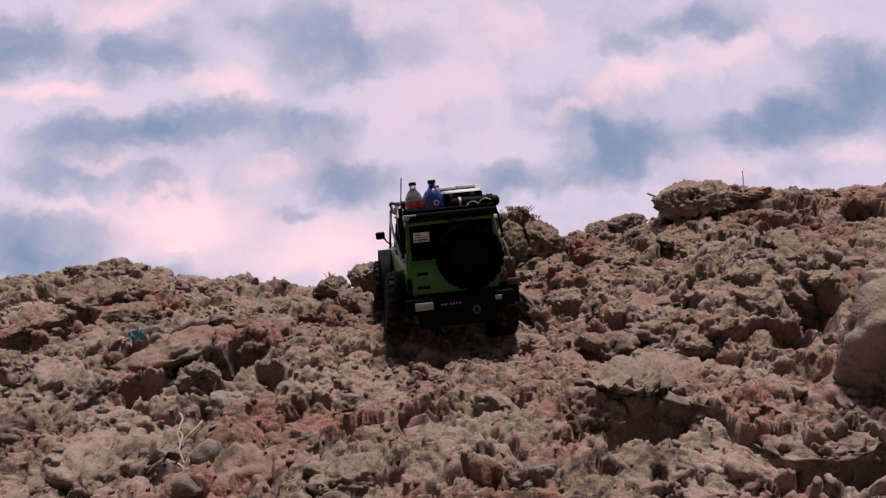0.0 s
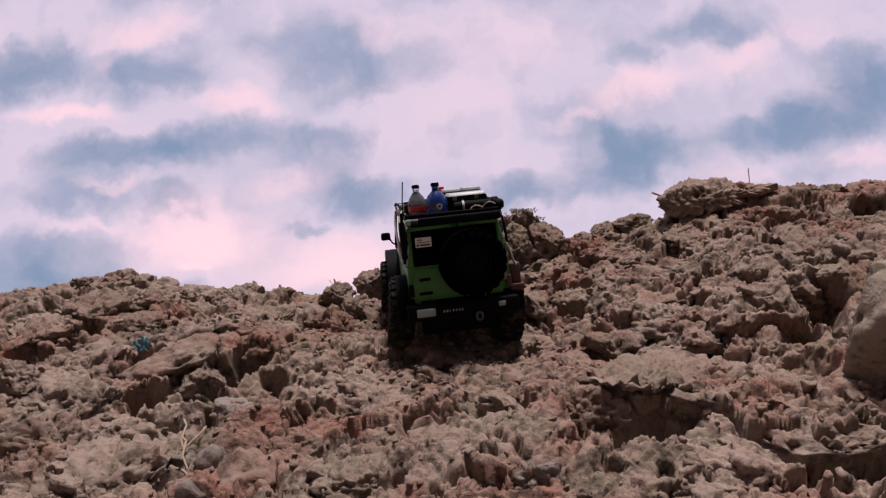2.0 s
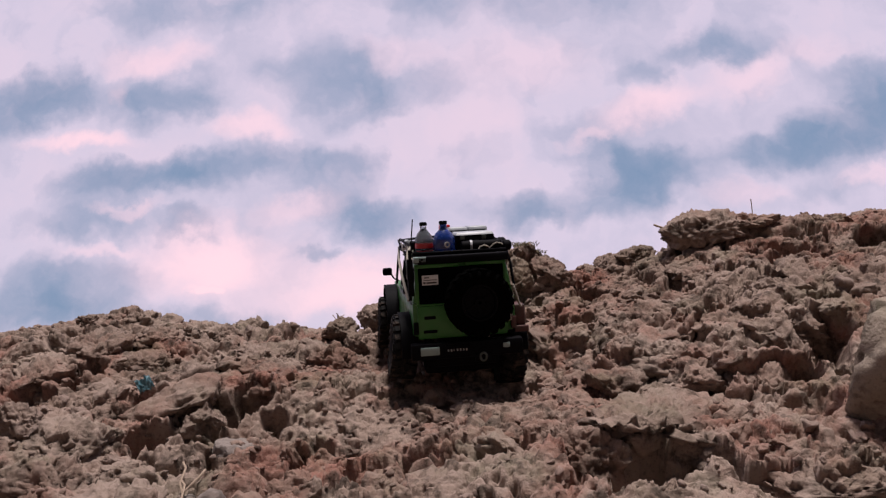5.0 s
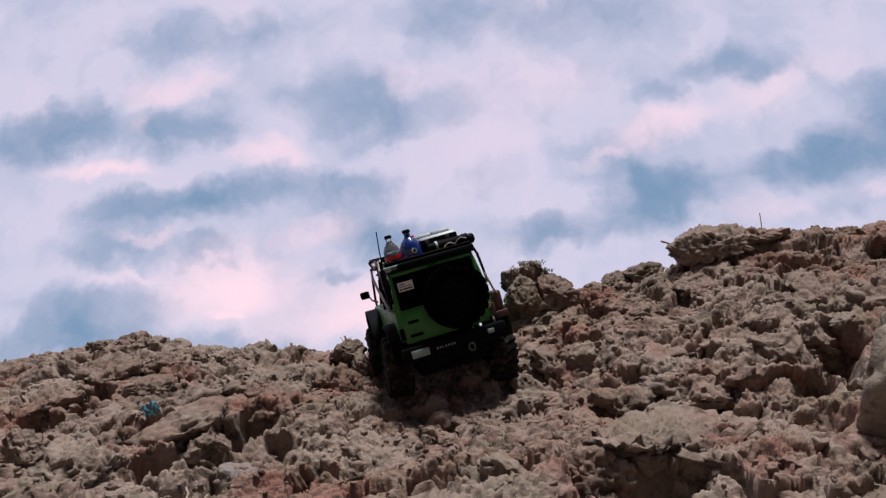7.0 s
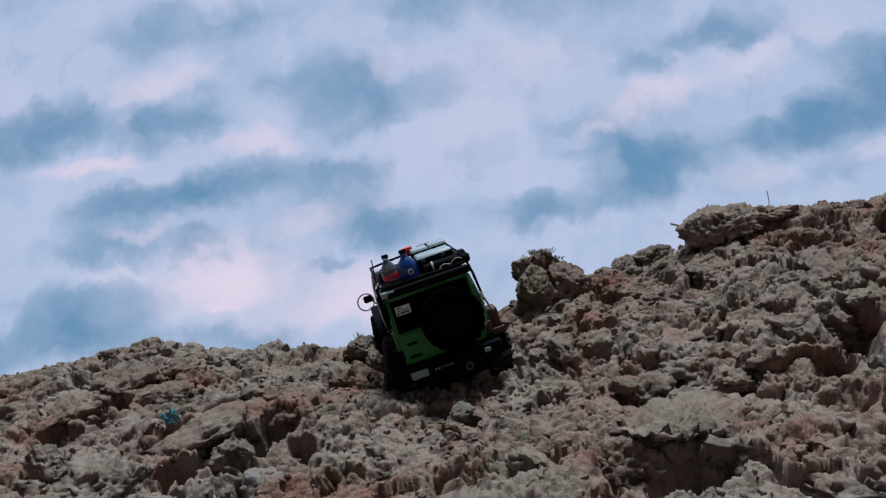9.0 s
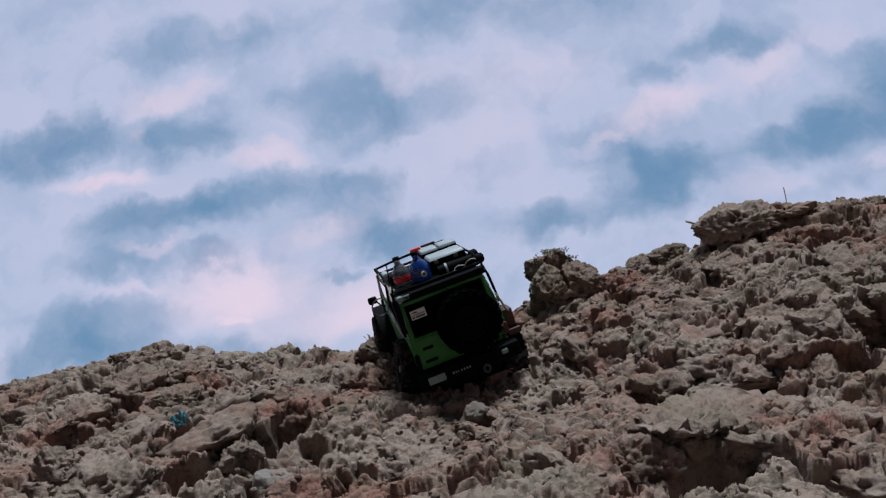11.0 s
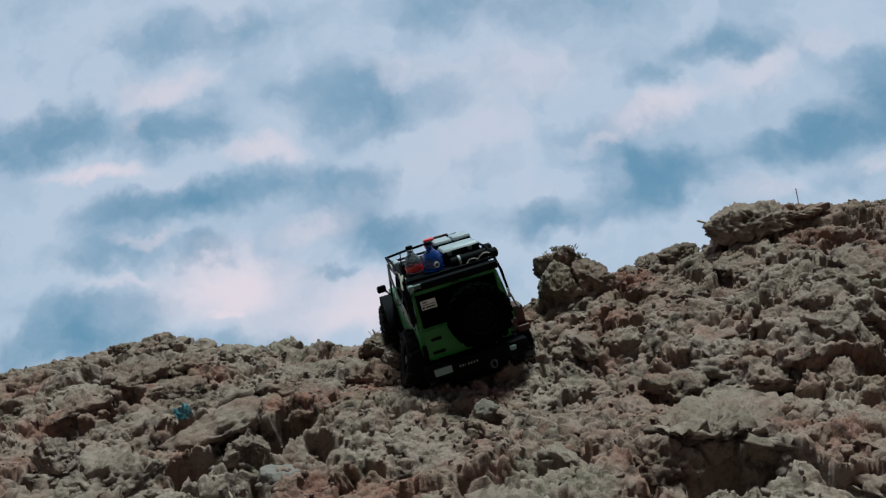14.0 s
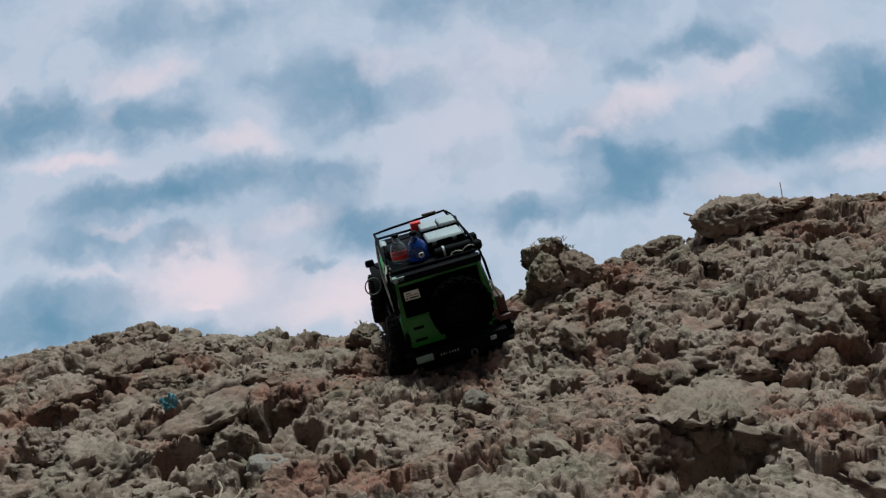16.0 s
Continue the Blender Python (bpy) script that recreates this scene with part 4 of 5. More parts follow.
lump("clod", -0.815, 1.672, 0.447, 0.077, 0.062, 0.052, 4, 0, 717, CLOD, "weathered clod on the crest of the bank", "clod", 4, 0.36, 6, 0.09)
lump("clod", -0.746, 1.676, 0.457, 0.100, 0.081, 0.052, -9, 0, 718, CLOD, "weathered clod on the crest of the bank", "clod", 4, 0.36, 6, 0.09)
lump("clod", -0.699, 1.671, 0.449, 0.070, 0.057, 0.059, -22, 0, 719, CLOD, "weathered clod on the crest of the bank", "clod", 4, 0.36, 6, 0.09)
lump("clod", -0.651, 1.671, 0.434, 0.070, 0.057, 0.059, 15, 0, 720, CLOD, "weathered clod on the crest of the bank", "clod", 4, 0.36, 6, 0.09)
lump("clod", -0.779, 1.674, 0.437, 0.084, 0.068, 0.052, 2, 0, 721, CLOD, "weathered clod on the crest of the bank", "clod", 4, 0.36, 6, 0.09)
lump("clod", -0.885, 1.674, 0.426, 0.084, 0.068, 0.038, -11, 0, 722, CLOD, "weathered clod on the crest of the bank", "clod", 4, 0.36, 6, 0.09)
lump("clod", -0.953, 1.670, 0.417, 0.060, 0.049, 0.031, -24, 0, 723, CLOD, "weathered clod on the crest of the bank", "clod", 4, 0.36, 6, 0.09)
lump("clod", -0.578, 1.676, 0.421, 0.100, 0.081, 0.042, 13, 0, 724, CLOD, "weathered clod on the crest of the bank", "clod", 4, 0.36, 6, 0.09)
lump("clod", -0.512, 1.674, 0.414, 0.084, 0.068, 0.038, 0, 0, 725, CLOD, "weathered clod on the crest of the bank", "clod", 4, 0.36, 6, 0.09)
lump("clod", -0.480, 1.819, 0.418, 0.115, 0.093, 0.068, -13, 0, 726, CLOD, "weathered clod on the crest of the bank", "clod", 4, 0.36, 6, 0.09)
lump("clod", -0.426, 1.815, 0.408, 0.094, 0.076, 0.045, 24, 0, 727, CLOD, "weathered clod on the crest of the bank", "clod", 4, 0.36, 6, 0.09)
lump("clod", -0.346, 1.814, 0.401, 0.087, 0.070, 0.034, 11, 0, 728, CLOD, "weathered clod on the crest of the bank", "clod", 4, 0.36, 6, 0.09)
lump("clod", -0.265, 1.733, 0.413, 0.080, 0.065, 0.064, -2, -25, 729, CLOD, "dark spiky clod on the crest of the bank", "clod", 4, 0.36, 6, 0.075)
lump("clod", -0.228, 1.713, 0.373, 0.082, 0.067, 0.069, -15, 0, 730, CLOD, "craggy reddish-brown clod of dry soil", "clod", 4, 0.36, 6, 0.075)
lump("clod", -0.184, 1.857, 0.449, 0.104, 0.084, 0.098, 22, 0, 731, CLOD, "craggy clod on the crest behind the car", "clod", 4, 0.36, 6, 0.075)
lump("clod", -0.135, 1.877, 0.417, 0.105, 0.085, 0.090, 9, 0, 732, CLOD, "craggy reddish-brown clod of dry soil", "clod", 4, 0.36, 6, 0.075)
lump("clod", 0.168, 1.645, 0.556, 0.126, 0.090, 0.112, 20, -4, 953, CLOD, "upright craggy olive clod of the grassy knob", "clod", 5, 0.30, 9, 0.060, 6)
lump("clod", 0.142, 1.600, 0.520, 0.078, 0.070, 0.092, 50, 6, 967, OLIVE, "mossy olive clod at the foot of the grassy knob", "clod", 5, 0.30, 9, 0.060, 6)
lump("clod", 0.148, 1.628, 0.505, 0.096, 0.080, 0.090, 70, 3, 977, CLOD, "craggy clod under the grassy knob on the crest", "clod", 5, 0.30, 8, 0.070, 8)
lump("clod", 0.212, 1.632, 0.528, 0.086, 0.080, 0.076, -15, 10, 961, CLOD, "craggy clod of the grassy knob on the crest", "clod", 5, 0.34, 8, 0.070, 10)
lump("clod", 0.245, 1.640, 0.508, 0.070, 0.080, 0.062, 10, 12, 971, CLOD, "craggy clod of the grassy knob on the crest", "clod", 5, 0.40, 6, 0.080, 10)
lump("clod", 0.283, 1.697, 0.496, 0.108, 0.088, 0.068, -4, 0, 733, CLOD, "craggy reddish-brown clod of dry soil", "clod", 4, 0.36, 6, 0.075)
lump("clod", 0.372, 1.713, 0.552, 0.082, 0.067, 0.041, -17, 0, 734, CLOD, "craggy reddish-brown clod of dry soil", "clod", 3, 0.36, 6, 0.075)
lump("clod", 0.433, 1.715, 0.574, 0.096, 0.078, 0.041, 20, -10, 735, CLOD, "craggy reddish-brown clod of dry soil", "clod", 3, 0.36, 6, 0.075)
lump("clod", 0.325, 1.713, 0.534, 0.082, 0.067, 0.041, 7, 0, 736, CLOD, "craggy reddish-brown clod of dry soil", "clod", 3, 0.36, 6, 0.075)
lump("clod", 0.732, 1.697, 0.623, 0.106, 0.086, 0.049, -6, 0, 737, CLOD, "weathered clod on the crest of the bank", "clod", 4, 0.36, 6, 0.09)
lump("clod", 0.790, 1.696, 0.621, 0.099, 0.080, 0.049, -19, 0, 738, CLOD, "weathered clod on the crest of the bank", "clod", 4, 0.36, 6, 0.09)
lump("clod", 0.843, 1.697, 0.623, 0.106, 0.086, 0.057, 18, 0, 739, CLOD, "weathered clod on the crest of the bank", "clod", 4, 0.36, 6, 0.09)
lump("clod", 0.893, 1.691, 0.629, 0.070, 0.057, 0.053, 5, 0, 740, CLOD, "weathered clod on the crest of the bank", "clod", 4, 0.36, 6, 0.09)
lump("clod", 0.962, 1.697, 0.630, 0.106, 0.086, 0.046, -8, 0, 741, CLOD, "weathered clod on the crest of the bank", "clod", 4, 0.36, 6, 0.09)
lump("clod", 1.021, 1.697, 0.631, 0.106, 0.086, 0.046, -21, 0, 742, CLOD, "weathered clod on the crest of the bank", "clod", 4, 0.36, 6, 0.09)
lump("clod", -0.134, 1.365, 0.272, 0.141, 0.114, 0.054, 16, -5, 743, CLOD, "craggy reddish-brown clod of dry soil", "clod", 5, 0.3, 6, 0.06)
lump("clod", -0.045, 1.297, 0.249, 0.052, 0.042, 0.046, 3, 0, 744, CLOD, "craggy reddish-brown clod of dry soil", "clod", 4, 0.36, 6, 0.075)
lump("clod", 0.039, 1.338, 0.269, 0.096, 0.078, 0.047, -10, 5, 745, CLOD, "craggy reddish-brown clod of dry soil", "clod", 4, 0.36, 6, 0.075)
lump("clod", -0.027, 1.350, 0.273, 0.058, 0.047, 0.043, -23, 0, 746, CLOD, "craggy reddish-brown clod of dry soil", "clod", 4, 0.36, 6, 0.075)
lump("clod", 0.005, 1.062, 0.169, 0.147, 0.098, 0.050, 14, 0, 747, CLOD, "red-brown ledge of crusted soil", "clod", 5, 0.25, 7, 0.05)
lump("stone", 0.306, 0.979, 0.169, 0.042, 0.034, 0.025, 1, 0, 748, STONE, "small grey stone lying on the bank", "stone", 3, 0.36, 6, 0.075)
lump("clod", 0.224, 1.312, 0.303, 0.050, 0.041, 0.042, -12, 0, 749, CLOD, "rounded pale clod on the bank", "clod", 3, 0.36, 6, 0.075)
lump("clod", 0.212, 1.236, 0.276, 0.059, 0.048, 0.036, -25, 0, 750, CLOD, "craggy reddish-brown clod of dry soil", "clod", 4, 0.36, 6, 0.075)
lump("clod", 0.427, 1.271, 0.316, 0.151, 0.122, 0.060, 12, 0, 751, CLOD, "craggy reddish-brown clod of dry soil", "clod", 5, 0.36, 6, 0.075)
lump("clod", 0.389, 1.301, 0.345, 0.093, 0.076, 0.052, -1, 0, 752, CLOD, "craggy reddish-brown clod of dry soil", "clod", 4, 0.36, 6, 0.075)
lump("clod", 0.512, 1.231, 0.295, 0.117, 0.095, 0.059, -14, 0, 753, CLOD, "craggy reddish-brown clod of dry soil", "clod", 5, 0.36, 6, 0.075)
lump("clod", 0.640, 1.356, 0.386, 0.161, 0.130, 0.097, 23, 0, 754, CLOD, "craggy reddish-brown clod of dry soil", "clod", 5, 0.36, 6, 0.075)
lump("clod", 0.519, 1.289, 0.355, 0.092, 0.075, 0.041, 10, 0, 755, CLOD, "craggy reddish-brown clod of dry soil", "clod", 4, 0.36, 6, 0.075)
lump("clod", 0.499, 1.339, 0.396, 0.117, 0.095, 0.038, -3, 0, 756, CLOD, "craggy reddish-brown clod of dry soil", "clod", 4, 0.36, 6, 0.075)
lump("clod", 0.397, 1.412, 0.419, 0.112, 0.091, 0.045, -16, 0, 757, CLOD, "craggy reddish-brown clod of dry soil", "clod", 4, 0.36, 6, 0.075)
lump("clod", 0.717, 1.441, 0.482, 0.193, 0.156, 0.068, 21, -5, 758, CLOD, "craggy reddish-brown clod of dry soil", "clod", 5, 0.25, 6, 0.05)
lump("clod", 0.534, 1.552, 0.511, 0.148, 0.120, 0.032, 8, 0, 759, CLOD, "craggy reddish-brown clod of dry soil", "clod", 4, 0.36, 6, 0.075)
lump("clod", 0.607, 1.394, 0.451, 0.100, 0.081, 0.056, -5, 0, 760, CLOD, "craggy reddish-brown clod of dry soil", "clod", 4, 0.36, 6, 0.075)
lump("clod", -0.719, 1.239, 0.257, 0.079, 0.076, 0.094, -18, 0, 761, CLOD, "craggy reddish-brown clod of dry soil", "clod", 4, 0.36, 6, 0.075)
lump("clod", -0.611, 1.233, 0.230, 0.165, 0.134, 0.088, 19, 0, 762, CLOD, "craggy reddish-brown clod of dry soil", "clod", 5, 0.36, 6, 0.075)
lump("clod", -0.624, 1.487, 0.354, 0.130, 0.105, 0.047, 6, 0, 763, CLOD, "craggy reddish-brown clod of dry soil", "clod", 4, 0.36, 6, 0.075)
lump("clod", -0.607, 1.126, 0.186, 0.168, 0.136, 0.097, -7, 0, 764, CLOD, "broad pale craggy clod low on the bank", "clod", 5, 0.36, 6, 0.075)
lump("clod", -0.474, 1.063, 0.137, 0.199, 0.161, 0.091, -20, 0, 765, CLOD, "broad pale craggy clod low on the bank", "clod", 5, 0.36, 6, 0.075)
lump("clod", -0.258, 1.541, 0.336, 0.117, 0.094, 0.098, 17, 0, 766, CLOD, "craggy reddish-brown clod of dry soil", "clod", 4, 0.36, 6, 0.075)
lump("clod", -0.393, 1.540, 0.354, 0.147, 0.119, 0.044, 4, -12, 767, CLOD, "craggy reddish-brown clod of dry soil", "clod", 4, 0.36, 6, 0.075)
lump("clod", -0.806, 1.457, 0.338, 0.139, 0.112, 0.058, -9, 0, 768, CLOD, "craggy reddish-brown clod of dry soil", "clod", 4, 0.36, 6, 0.075)
lump("clod", -0.749, 1.542, 0.389, 0.171, 0.138, 0.061, -22, 0, 769, CLOD, "craggy reddish-brown clod of dry soil", "clod", 4, 0.36, 6, 0.075)
lump("clod", -0.618, 1.568, 0.402, 0.088, 0.071, 0.063, 15, 0, 770, CLOD, "craggy reddish-brown clod of dry soil", "clod", 4, 0.36, 6, 0.075)
lump("clod", -0.235, 1.273, 0.221, 0.091, 0.074, 0.051, 2, 0, 771, CLOD, "craggy reddish-brown clod of dry soil", "clod", 4, 0.36, 6, 0.075)
lump("clod", -0.163, 1.240, 0.206, 0.060, 0.048, 0.040, -11, 0, 772, CLOD, "craggy reddish-brown clod of dry soil", "clod", 4, 0.36, 6, 0.075)
lump("clod", -0.227, 1.142, 0.159, 0.109, 0.088, 0.063, -24, 0, 773, CLOD, "craggy reddish-brown clod of dry soil", "clod", 4, 0.36, 6, 0.075)
lump("clod", -0.110, 1.021, 0.135, 0.113, 0.092, 0.057, 13, 0, 774, CLOD, "craggy reddish-brown clod of dry soil", "clod", 4, 0.36, 6, 0.075)
lump("clod", 0.085, 1.175, 0.231, 0.094, 0.076, 0.047, 0, 0, 775, CLOD, "craggy reddish-brown clod of dry soil", "clod", 4, 0.36, 6, 0.075)
lump("clod", 0.108, 1.053, 0.190, 0.092, 0.075, 0.050, -13, 0, 776, CLOD, "craggy reddish-brown clod of dry soil", "clod", 4, 0.36, 6, 0.075)
lump("clod", 0.286, 1.270, 0.297, 0.111, 0.090, 0.061, 24, 0, 777, CLOD, "craggy reddish-brown clod of dry soil", "clod", 4, 0.36, 6, 0.075)
lump("clod", 0.495, 1.081, 0.217, 0.128, 0.104, 0.077, 11, 0, 778, CLOD, "craggy reddish-brown clod of dry soil", "clod", 5, 0.36, 6, 0.075)
lump("clod", 0.480, 1.139, 0.244, 0.082, 0.066, 0.054, -2, 0, 779, CLOD, "craggy reddish-brown clod of dry soil", "clod", 4, 0.36, 6, 0.075)
lump("clod", 0.543, 1.033, 0.201, 0.090, 0.073, 0.057, -15, 0, 780, CLOD, "craggy reddish-brown clod of dry soil", "clod", 4, 0.36, 6, 0.075)
lump("clod", 0.026, 0.979, 0.137, 0.093, 0.076, 0.047, 22, 0, 781, CLOD, "craggy reddish-brown clod of dry soil", "clod", 4, 0.36, 6, 0.075)


def spread(count, lo, hi, seed, keep):
    """Random places on the bank with sizes, thinned where keep() says so: plan x, y and radius."""
    rng = np.random.default_rng(seed)
    x, y = rng.uniform(-1.16, 1.26, count), rng.uniform(0.86, 1.93, count)
    r = lo * (hi / lo) ** (rng.random(count) ** 1.7)
    ok = rng.random(count) < keep(x, y, r)
    return x[ok], y[ok], r[ok], rng


def on_track(x, y):
    """The strip of loose soil where the car climbs."""
    return np.clip(1.3 - np.abs(x + 0.02) / 0.17, 0, 1) * np.clip((y - 1.15) / 0.1, 0, 1)


# plots that one large rock or a hollow takes up
CLEAR_OF = ((0.74, 1.08, 0.16, 0.17), (0.30, 1.02, 0.10, 0.05), (-0.50, 1.30, 0.085, 0.09), (0.52, 1.62, 0.10, 0.07), (-0.38, 1.30, 0.05, 0.06), (0.90, 1.55, 0.07, 0.07), (0.42, 1.22, 0.035, 0.04), (0.55, 1.21, 0.055, 0.035), (0.51, 0.95, 0.11, 0.04))


def density(x, y, r):
    heap = np.clip(0.5 + 1.7 * fbm(x * 3.7 + 9, y * 3.7, 80, 3), 0.10, 1)
    for cx, cy, rx, ry in CLEAR_OF:
        heap = heap * ((np.abs(x - cx) > rx) | (np.abs(y - cy) > ry))
    return heap * np.where(r > 0.016, 1 - on_track(x, y), 1.0)


def scatter(name, kinds, x, y, r, rng, sink, material, label, category):
    """Many lumps joined into one sheet of rubble."""
    px, py, pz, (nx, ny, nz) = ground_points(x, y)
    pts, tris, base = [], [], 0
    for i in range(len(x)):
        co, tri = kinds[rng.integers(len(kinds))]
        # lying flat or a little tipped, now and then on end
        tip = 1.6 if rng.random() < 0.2 else 0.35
        rot = np.array(Euler((rng.normal() * tip, rng.normal() * tip, rng.uniform(0, 6.28))).to_matrix())
        size = r[i] * rng.uniform((0.85, 0.8, 0.5), (1.5, 1.2, 0.95))
        up = r[i] * sink
        pts.append((co * size) @ rot.T + np.array([px[i] + nx[i] * up, py[i] + ny[i] * up, pz[i] + nz[i] * up]))
        tris.append(tri + base)
        base += len(co)
    pts, tris = np.concatenate(pts), np.concatenate(tris)
    me = bpy.data.meshes.new(name)
    me.vertices.add(len(pts))
    me.vertices.foreach_set("co", pts.ravel())
    me.loops.add(tris.size)
    me.loops.foreach_set("vertex_index", tris.ravel())
    me.polygons.add(len(tris))
    me.polygons.foreach_set("loop_start", np.arange(0, tris.size, 3))
    me.polygons.foreach_set("use_smooth", np.ones(len(tris), bool))
    me.update(calc_edges=True)
    me.materials.append(material.m)
    return tagged(new(name, me), label, category, kind="stuff")


KINDS3 = [crag(100 + i, 4, (1, 1, 1), 0.40, 7, 0.10, 1.1) for i in range(9)]
KINDS2 = [crag(200 + i, 3, (1, 1, 1), 0.40, 5, 0.11, 0.9) for i in range(12)]
KINDS1 = [crag(300 + i, 2, (1, 1, 1), 0.40, 4, 0.10, 0.7) for i in range(10)]
x, y, r, rng = spread(620, 0.020, 0.055, 1, density)
near = np.argsort(np.abs(x) + np.abs(y - 1.25))
alone, rest = near[:290], near[290:]
if len(rest):
    scatter("soil_clods", KINDS3, x[rest], y[rest], r[rest], rng, -0.45, RUBBLE, "craggy reddish-brown clods half sunk in the bank", "clods")
meshes = []
for co, tri in KINDS3:
    meshes.append(mesh_of("sunk_clod", co.tolist(), tri.tolist()))
    meshes[-1].materials.append(CLOD.m)
px, py, pz, (nx, ny, nz) = ground_points(x[alone], y[alone])
for i, k in enumerate(alone):
    ob = new("sunk_clod", meshes[rng.integers(len(meshes))])
    up, tip = -0.45 * r[k], 90 if rng.random() < 0.2 else 20
    size = r[k] * rng.uniform((0.85, 0.8, 0.5), (1.5, 1.2, 0.95))
    m = pose(px[i] + nx[i] * up, py[i] + ny[i] * up, pz[i] + nz[i] * up, rng.normal() * tip, rng.normal() * tip, rng.uniform(0, 360))
    ob.matrix_world = m @ Matrix.Diagonal((*size, 1))
    tagged(ob, "craggy clod of dry soil half sunk in the bank", "clod", "clods sunk in the bank")
x, y, r, rng = spread(2400, 0.006, 0.017, 2, density)
scatter("soil_lumps", KINDS2, x, y, r, rng, -0.30, RUBBLE, "small broken lumps of dry soil over the bank", "clods")
x, y, r, rng = spread(9000, 0.0028, 0.0070, 3, lambda x, y, r: 0.45 + 0.55 * on_track(x, y))
scatter("soil_crumbs", KINDS1, x, y, r, rng, 0.15, RUBBLE, "loose crumbs and grit of dry soil", "crumbs")

# ---- small things on the bank ----
def blades(name, x, y, z, count, tall, spread_r, seed, material, label, category):
    """A dry tuft: thin bent blades rising from one foot."""
    rnd = random.Random(seed)
    bm = bmesh.new()
    for _ in range(count):
        a, lean, h = rnd.uniform(0, 6.28), rnd.uniform(0.1, 0.9), tall * rnd.uniform(0.4, 1)
        fx, fy = rnd.gauss(0, spread_r), rnd.gauss(0, spread_r * 0.6)
        pts = [(fx + math.cos(a) * lean * h * u * u, fy + math.sin(a) * lean * h * u * u, h * u * (1 - 0.25 * lean * u)) for u in (0, 0.35, 0.7, 1)]
        tube(pts, 0.0006 + 0.0004 * rnd.random(), 4, bm)
    me = bpy.data.meshes.new(name)
    bm.to_mesh(me)
    bm.free()
    me.materials.append(material.m)
    ob = new(name, me)
    ob.location = (x, y, z)
    return tagged(ob, label, category)


def twig(points, radius, label):
    bm = tube(points, radius, 6)
    me = bpy.data.meshes.new("twig")
    bm.to_mesh(me)
    bm.free()
    me.materials.append(TWIG.m)
    return tagged(new("twig", me), label, "twig")


blades("grass_tuft", 0.166, 1.632, 0.588, 90, 0.013, 0.014, 3, DRYGRASS, "dark dry grass tuft on the upright clod", "grass")
blades("grass_tuft", 0.192, 1.632, 0.572, 50, 0.011, 0.010, 4, DRYGRASS, "dark dry grass tuft on the upright clod", "grass")
blades("grass_tuft", 0.128, 1.61, 0.566, 7, 0.026, 0.006, 5, TWIG, "a few pale dry stalks on the upright clod", "grass")
blades("grass_tuft", -0.262, 1.735, 0.440, 9, 0.020, 0.008, 6, TWIG, "a few pale dry stalks on the crest", "grass")
twig([(0.697, 1.69, 0.640), (0.698, 1.69, 0.665), (0.697, 1.69, 0.690)], 0.0011, "thin bare twig standing on the crest")
twig([(0.500, 1.63, 0.612), (0.475, 1.62, 0.618), (0.452, 1.61, 0.624)], 0.0022, "short twig sticking out under the crust slab")
for dx, dy, dz, ex, ey, ez in ((0, 0, 0.01, .028, -.05, -.03), (-.008, .03, .03, .012, -.02, -.012), (.02, -.05, -.03, .05, -.10, -.062), (.03, .02, .02, .012, -.03, -.02), (.035, -.09, -.045, .075, -.075, -.05)):
    f = Vector((-0.395, 1.115, 0.178))
    a, b = f + Vector((dx, dy, dz)), f + Vector((ex, ey, ez))
    twig([a, a.lerp(b, .3) + Vector((.004, 0, .006)), a.lerp(b, .7) + Vector((-.003, -.004, .005)), b], 0.0017, "pale dry root lying between the stones")


def scrap():
    """A crumpled bit of film."""
    bm = bmesh.new()
    bmesh.ops.create_grid(bm, x_segments=14, y_segments=10, size=0.5)
    for v in bm.verts:
        u, w = v.co.x, v.co.y
        v.co = Vector((u * 0.028, w * 0.014 + 0.006 * noise.noise(Vector((u * 4, w * 3, 1))),
                       w * 0.018 + 0.012 * noise.noise(Vector((u * 5, w * 5, 4))) + 0.005 * abs(noise.noise(Vector((u * 11, w * 11, 2))))))
    bmesh.ops.solidify(bm, geom=bm.faces[:], thickness=0.0006)
    me = bpy.data.meshes.new("plastic_scrap")
    bm.to_mesh(me)
    bm.free()
    me.materials.append(SCRAP.m)
    ob = new("plastic_scrap", me)
    ob.matrix_world = pose(-0.566, 1.372, 0.318, 20, -25, 30)
    return tagged(ob, "faded blue scrap of crumpled plastic film", "scrap")


scrap()
tumbler = lump("stone", -0.02, 1.28, 0.26, 0.044, 0.040, 0.036, 0, 0, 991, STONE, "pale stone thrown loose by the wheels", "stone", 4, 0.3, 6, 0.05)


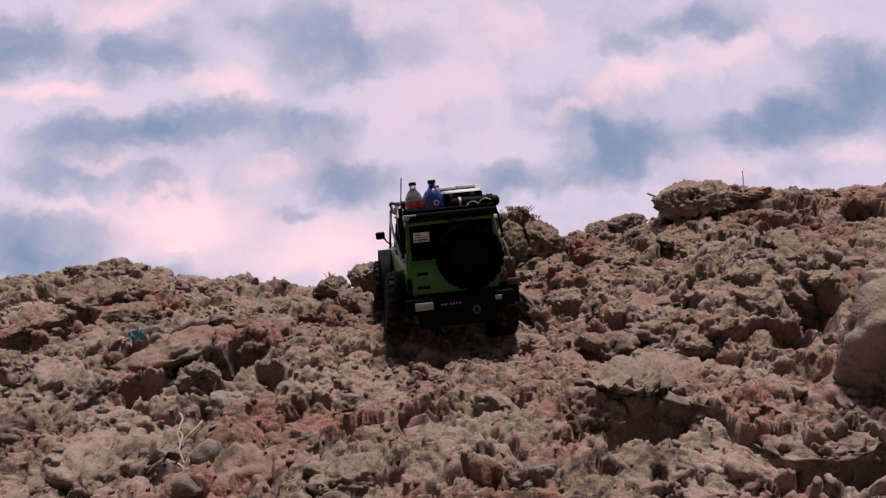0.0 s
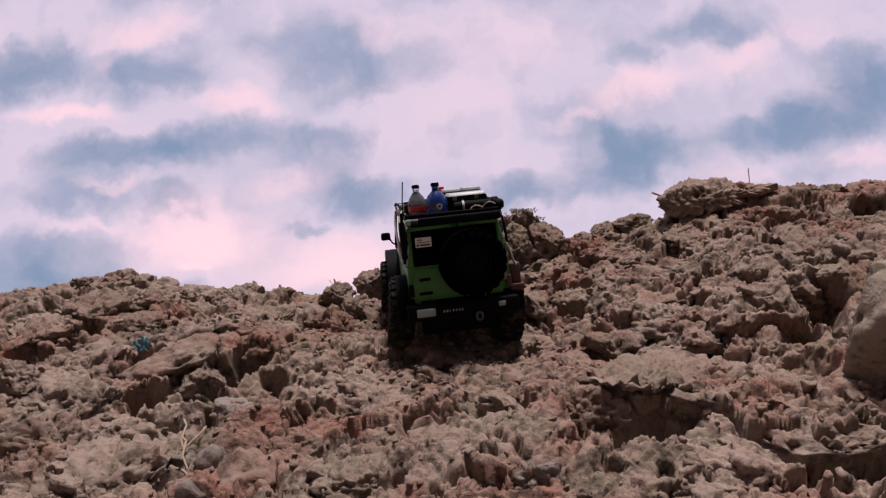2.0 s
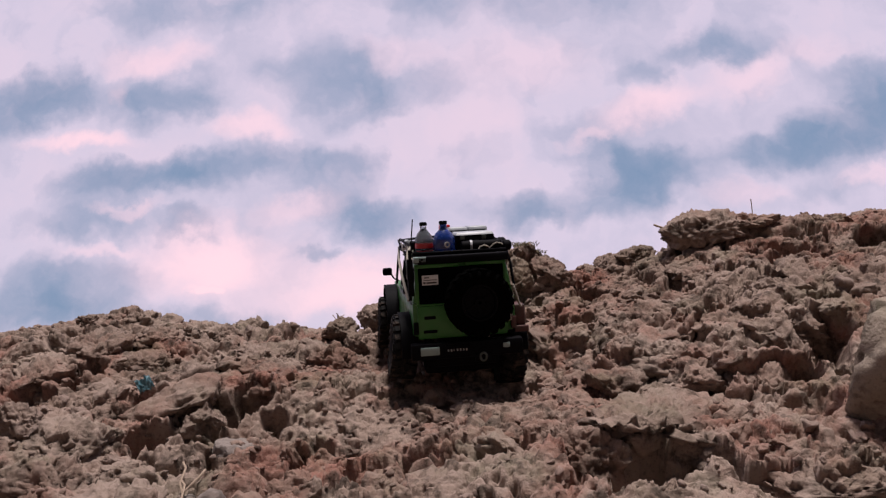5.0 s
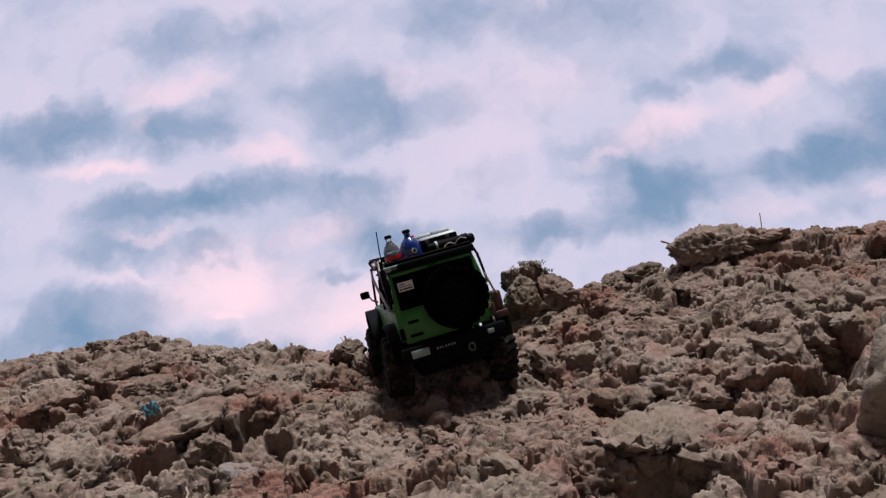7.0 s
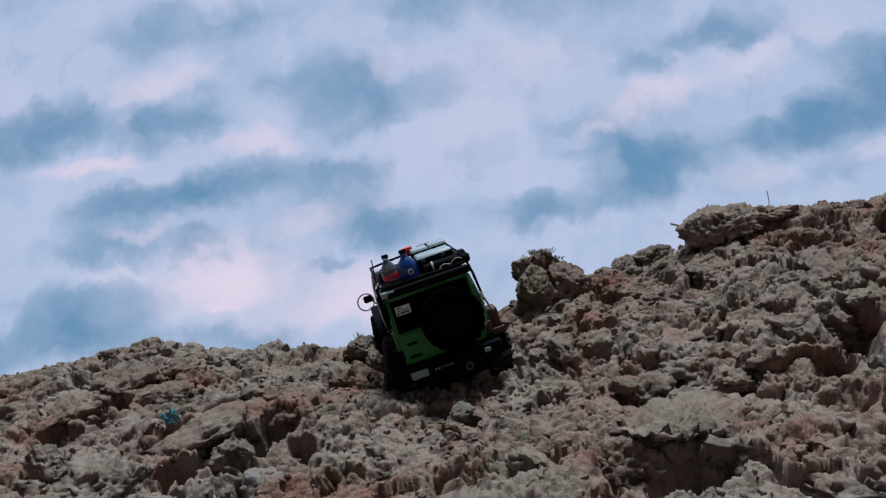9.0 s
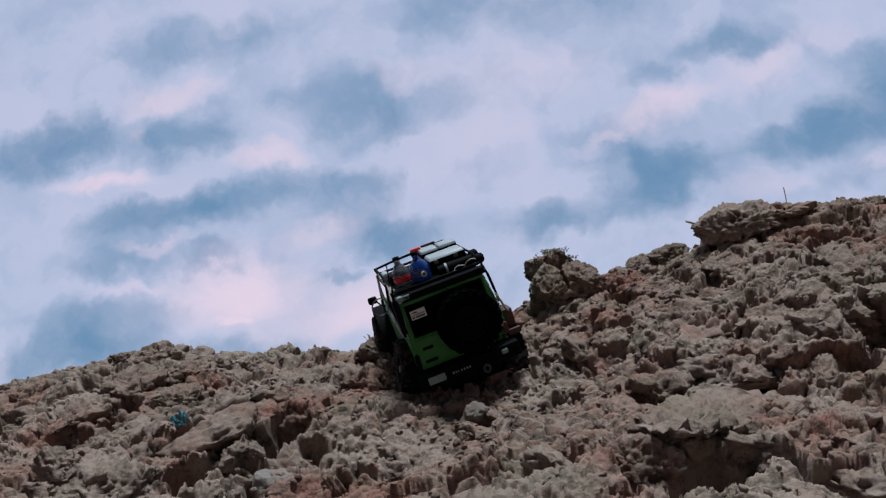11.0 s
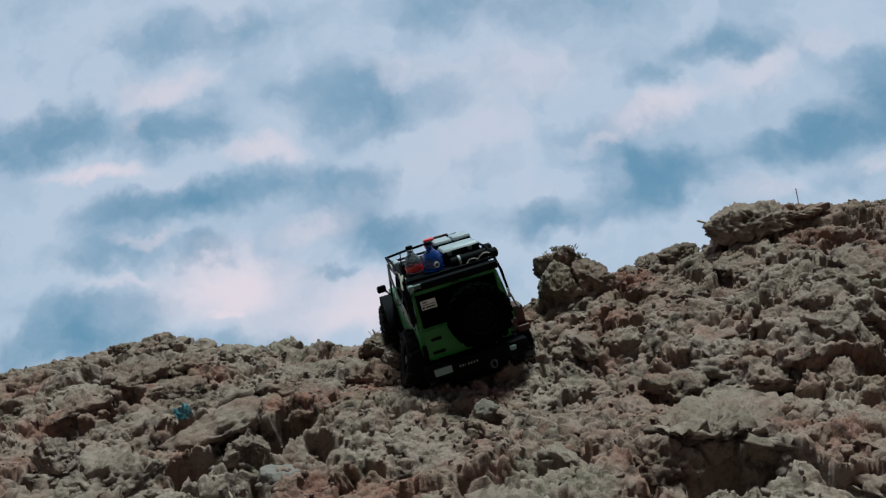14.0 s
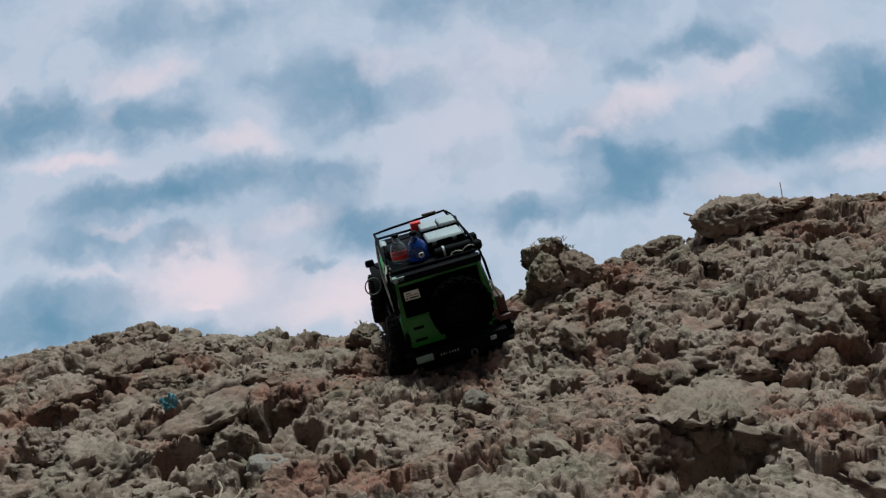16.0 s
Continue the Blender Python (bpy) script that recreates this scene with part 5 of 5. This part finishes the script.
# ---- what moves ----
def motions():
    walk(car, [
    (0, pose(0.036, 1.347, 0.321, 9.0, -6.8, 7.1)),
    (0.5, pose(0.038, 1.345, 0.321, 10.1, -7.8, 6.1)),
    (1, pose(0.035, 1.340, 0.318, 10.5, -7.0, 5.9)),
    (1.5, pose(0.035, 1.339, 0.318, 9.6, -6.1, 6.5)),
    (2, pose(0.033, 1.332, 0.314, 11.5, -5.7, 6.0)),
    (2.5, pose(0.032, 1.330, 0.313, 10.5, -5.0, 5.8)),
    (3, pose(0.032, 1.327, 0.313, 10.4, -4.9, 6.1)),
    (3.5, pose(0.032, 1.327, 0.313, 9.2, -5.2, 6.5)),
    (4, pose(0.032, 1.326, 0.314, 9.4, -4.3, 6.2)),
    (6.5, pose(0.041, 1.334, 0.301, 13.1, -2.7, 14.3)),
    (7, pose(0.018, 1.375, 0.358, 7.2, -14.6, 11.5)),
    (7.5, pose(-0.014, 1.412, 0.334, 15.7, -26.5, 7.1)),
    (8, pose(-0.021, 1.424, 0.333, 15.8, -26.1, 6.3)),
    (8.5, pose(-0.026, 1.428, 0.324, 14.8, -15.7, 7.3)),
    (9, pose(-0.023, 1.428, 0.318, 14.2, -14.3, 7.1)),
    (11.5, pose(-0.017, 1.432, 0.313, 16.7, -16.9, 11.6)),
    (12, pose(-0.021, 1.434, 0.317, 16.6, -17.7, 12.5)),
    (12.5, pose(-0.017, 1.435, 0.315, 17.1, -17.5, 12.5)),
    (13, pose(-0.027, 1.438, 0.320, 17.4, -17.8, 10.2)),
    (13.5, pose(-0.028, 1.443, 0.321, 17.7, -14.3, 7.8)),
    (14, pose(-0.023, 1.441, 0.318, 16.7, -13.2, 10.0)),
    (14.5, pose(-0.016, 1.440, 0.320, 16.4, -13.8, 11.7)),
    (15, pose(-0.023, 1.442, 0.318, 15.8, -16.1, 11.6)),
    (15.5, pose(-0.036, 1.459, 0.321, 19.1, -14.7, 5.6)),
    (16, pose(-0.038, 1.487, 0.327, 24.3, -12.4, 5.9)),
    ])
    when = [0.0, 2.0, 4.2, 6.2] + [6.4 + 0.2 * i for i in range(8)] + [8.4, 9.2, 9.8, 10.4, 11.0, 11.6, 12.4, 13.2, 14.0, 14.8] + [15.0 + 0.2 * i for i in range(6)]
    spun = np.interp(when, [0, 2, 4.2, 6.2, 7.8, 9.2, 11.0, 14.8, 16.0], [0, 12, 25, -30, -420, -480, -600, -720, -1000])
    sag = np.interp(when, [0, 6.2, 6.8, 7.0, 7.4, 9, 16], [-.005, -.007, -.024, -.026, -.010, -.010, -.010])
    # how far each axle tilts under the body, right side down
    for y, droops in ((AXLE_R, (8, 7, 6, 14, 16, 18, 18, 16, 13)), (AXLE_F, (5, 4, 6, 12, 9, 9, 9, 9, 8))):
        droop = np.interp(when, [0, 6.2, 6.8, 7.5, 9.0, 11.5, 13.0, 15.0, 16.0], droops)
        for hub, s, at in wheels:
            if at == y:
                walk(hub, [(t, pose(-.007, y, HUB + g, 0, d, 0) @ pose(s * (TRACK if y == AXLE_R else TRACK + .006), 0, 0, a, 0, 0) @ pose(0, 0, 0, 0, 0, 0 if s > 0 else 180))
                           for t, a, d, g in zip(when, spun, droop, sag)])
        for ob, at in gear:
            if at == y:
                walk(ob, [(t, pose(-.007, y, HUB + g, 0, d, 0)) for t, d, g in zip(when, droop, sag)])
    # the loose wire loop swings out at the tail corner
    walk(loop, [(0, pose(-.097, .010, .205, 0, 0, 86)), (7.1, pose(-.097, .010, .205, 0, 0, 86)), (7.5, pose(-.114, .000, .218, 0, 8, 15)),
                (8.0, pose(-.119, -.002, .221, 0, 8, 8)), (9.0, pose(-.118, -.002, .221, 0, 8, 12)), (11.5, pose(-.118, -.002, .221, 0, 0, 12)),
                (13.5, pose(-.118, -.002, .222, 0, 0, 15)), (14.4, pose(-.098, .010, .206, 0, 0, 84)), (14.9, pose(-.100, .008, .208, 0, 0, 80)),
                (15.5, pose(-.119, -.002, .222, 0, 0, 12)), (16, pose(-.122, -.002, .222, 0, 0, 20))])
    # a stone under the tail comes loose, drops a little way and lies still
    walk(tumbler, [(0, pose(-.045, 1.450, .308, 0, 0, 0)), (6.4, pose(-.045, 1.450, .308, 0, 0, 0)), (6.6, pose(-.039, 1.392, .318, 25, 5, 10)),
                   (6.9, pose(-.037, 1.385, .315, 30, 5, 12)), (7.0, pose(-.034, 1.362, .306, 60, 8, 15)), (7.1, pose(-.033, 1.338, .294, 100, 10, 25)),
                   (7.4, pose(-.022, 1.332, .284, 150, 10, 40)), (16, pose(-.022, 1.332, .284, 150, 10, 40))])


motions()
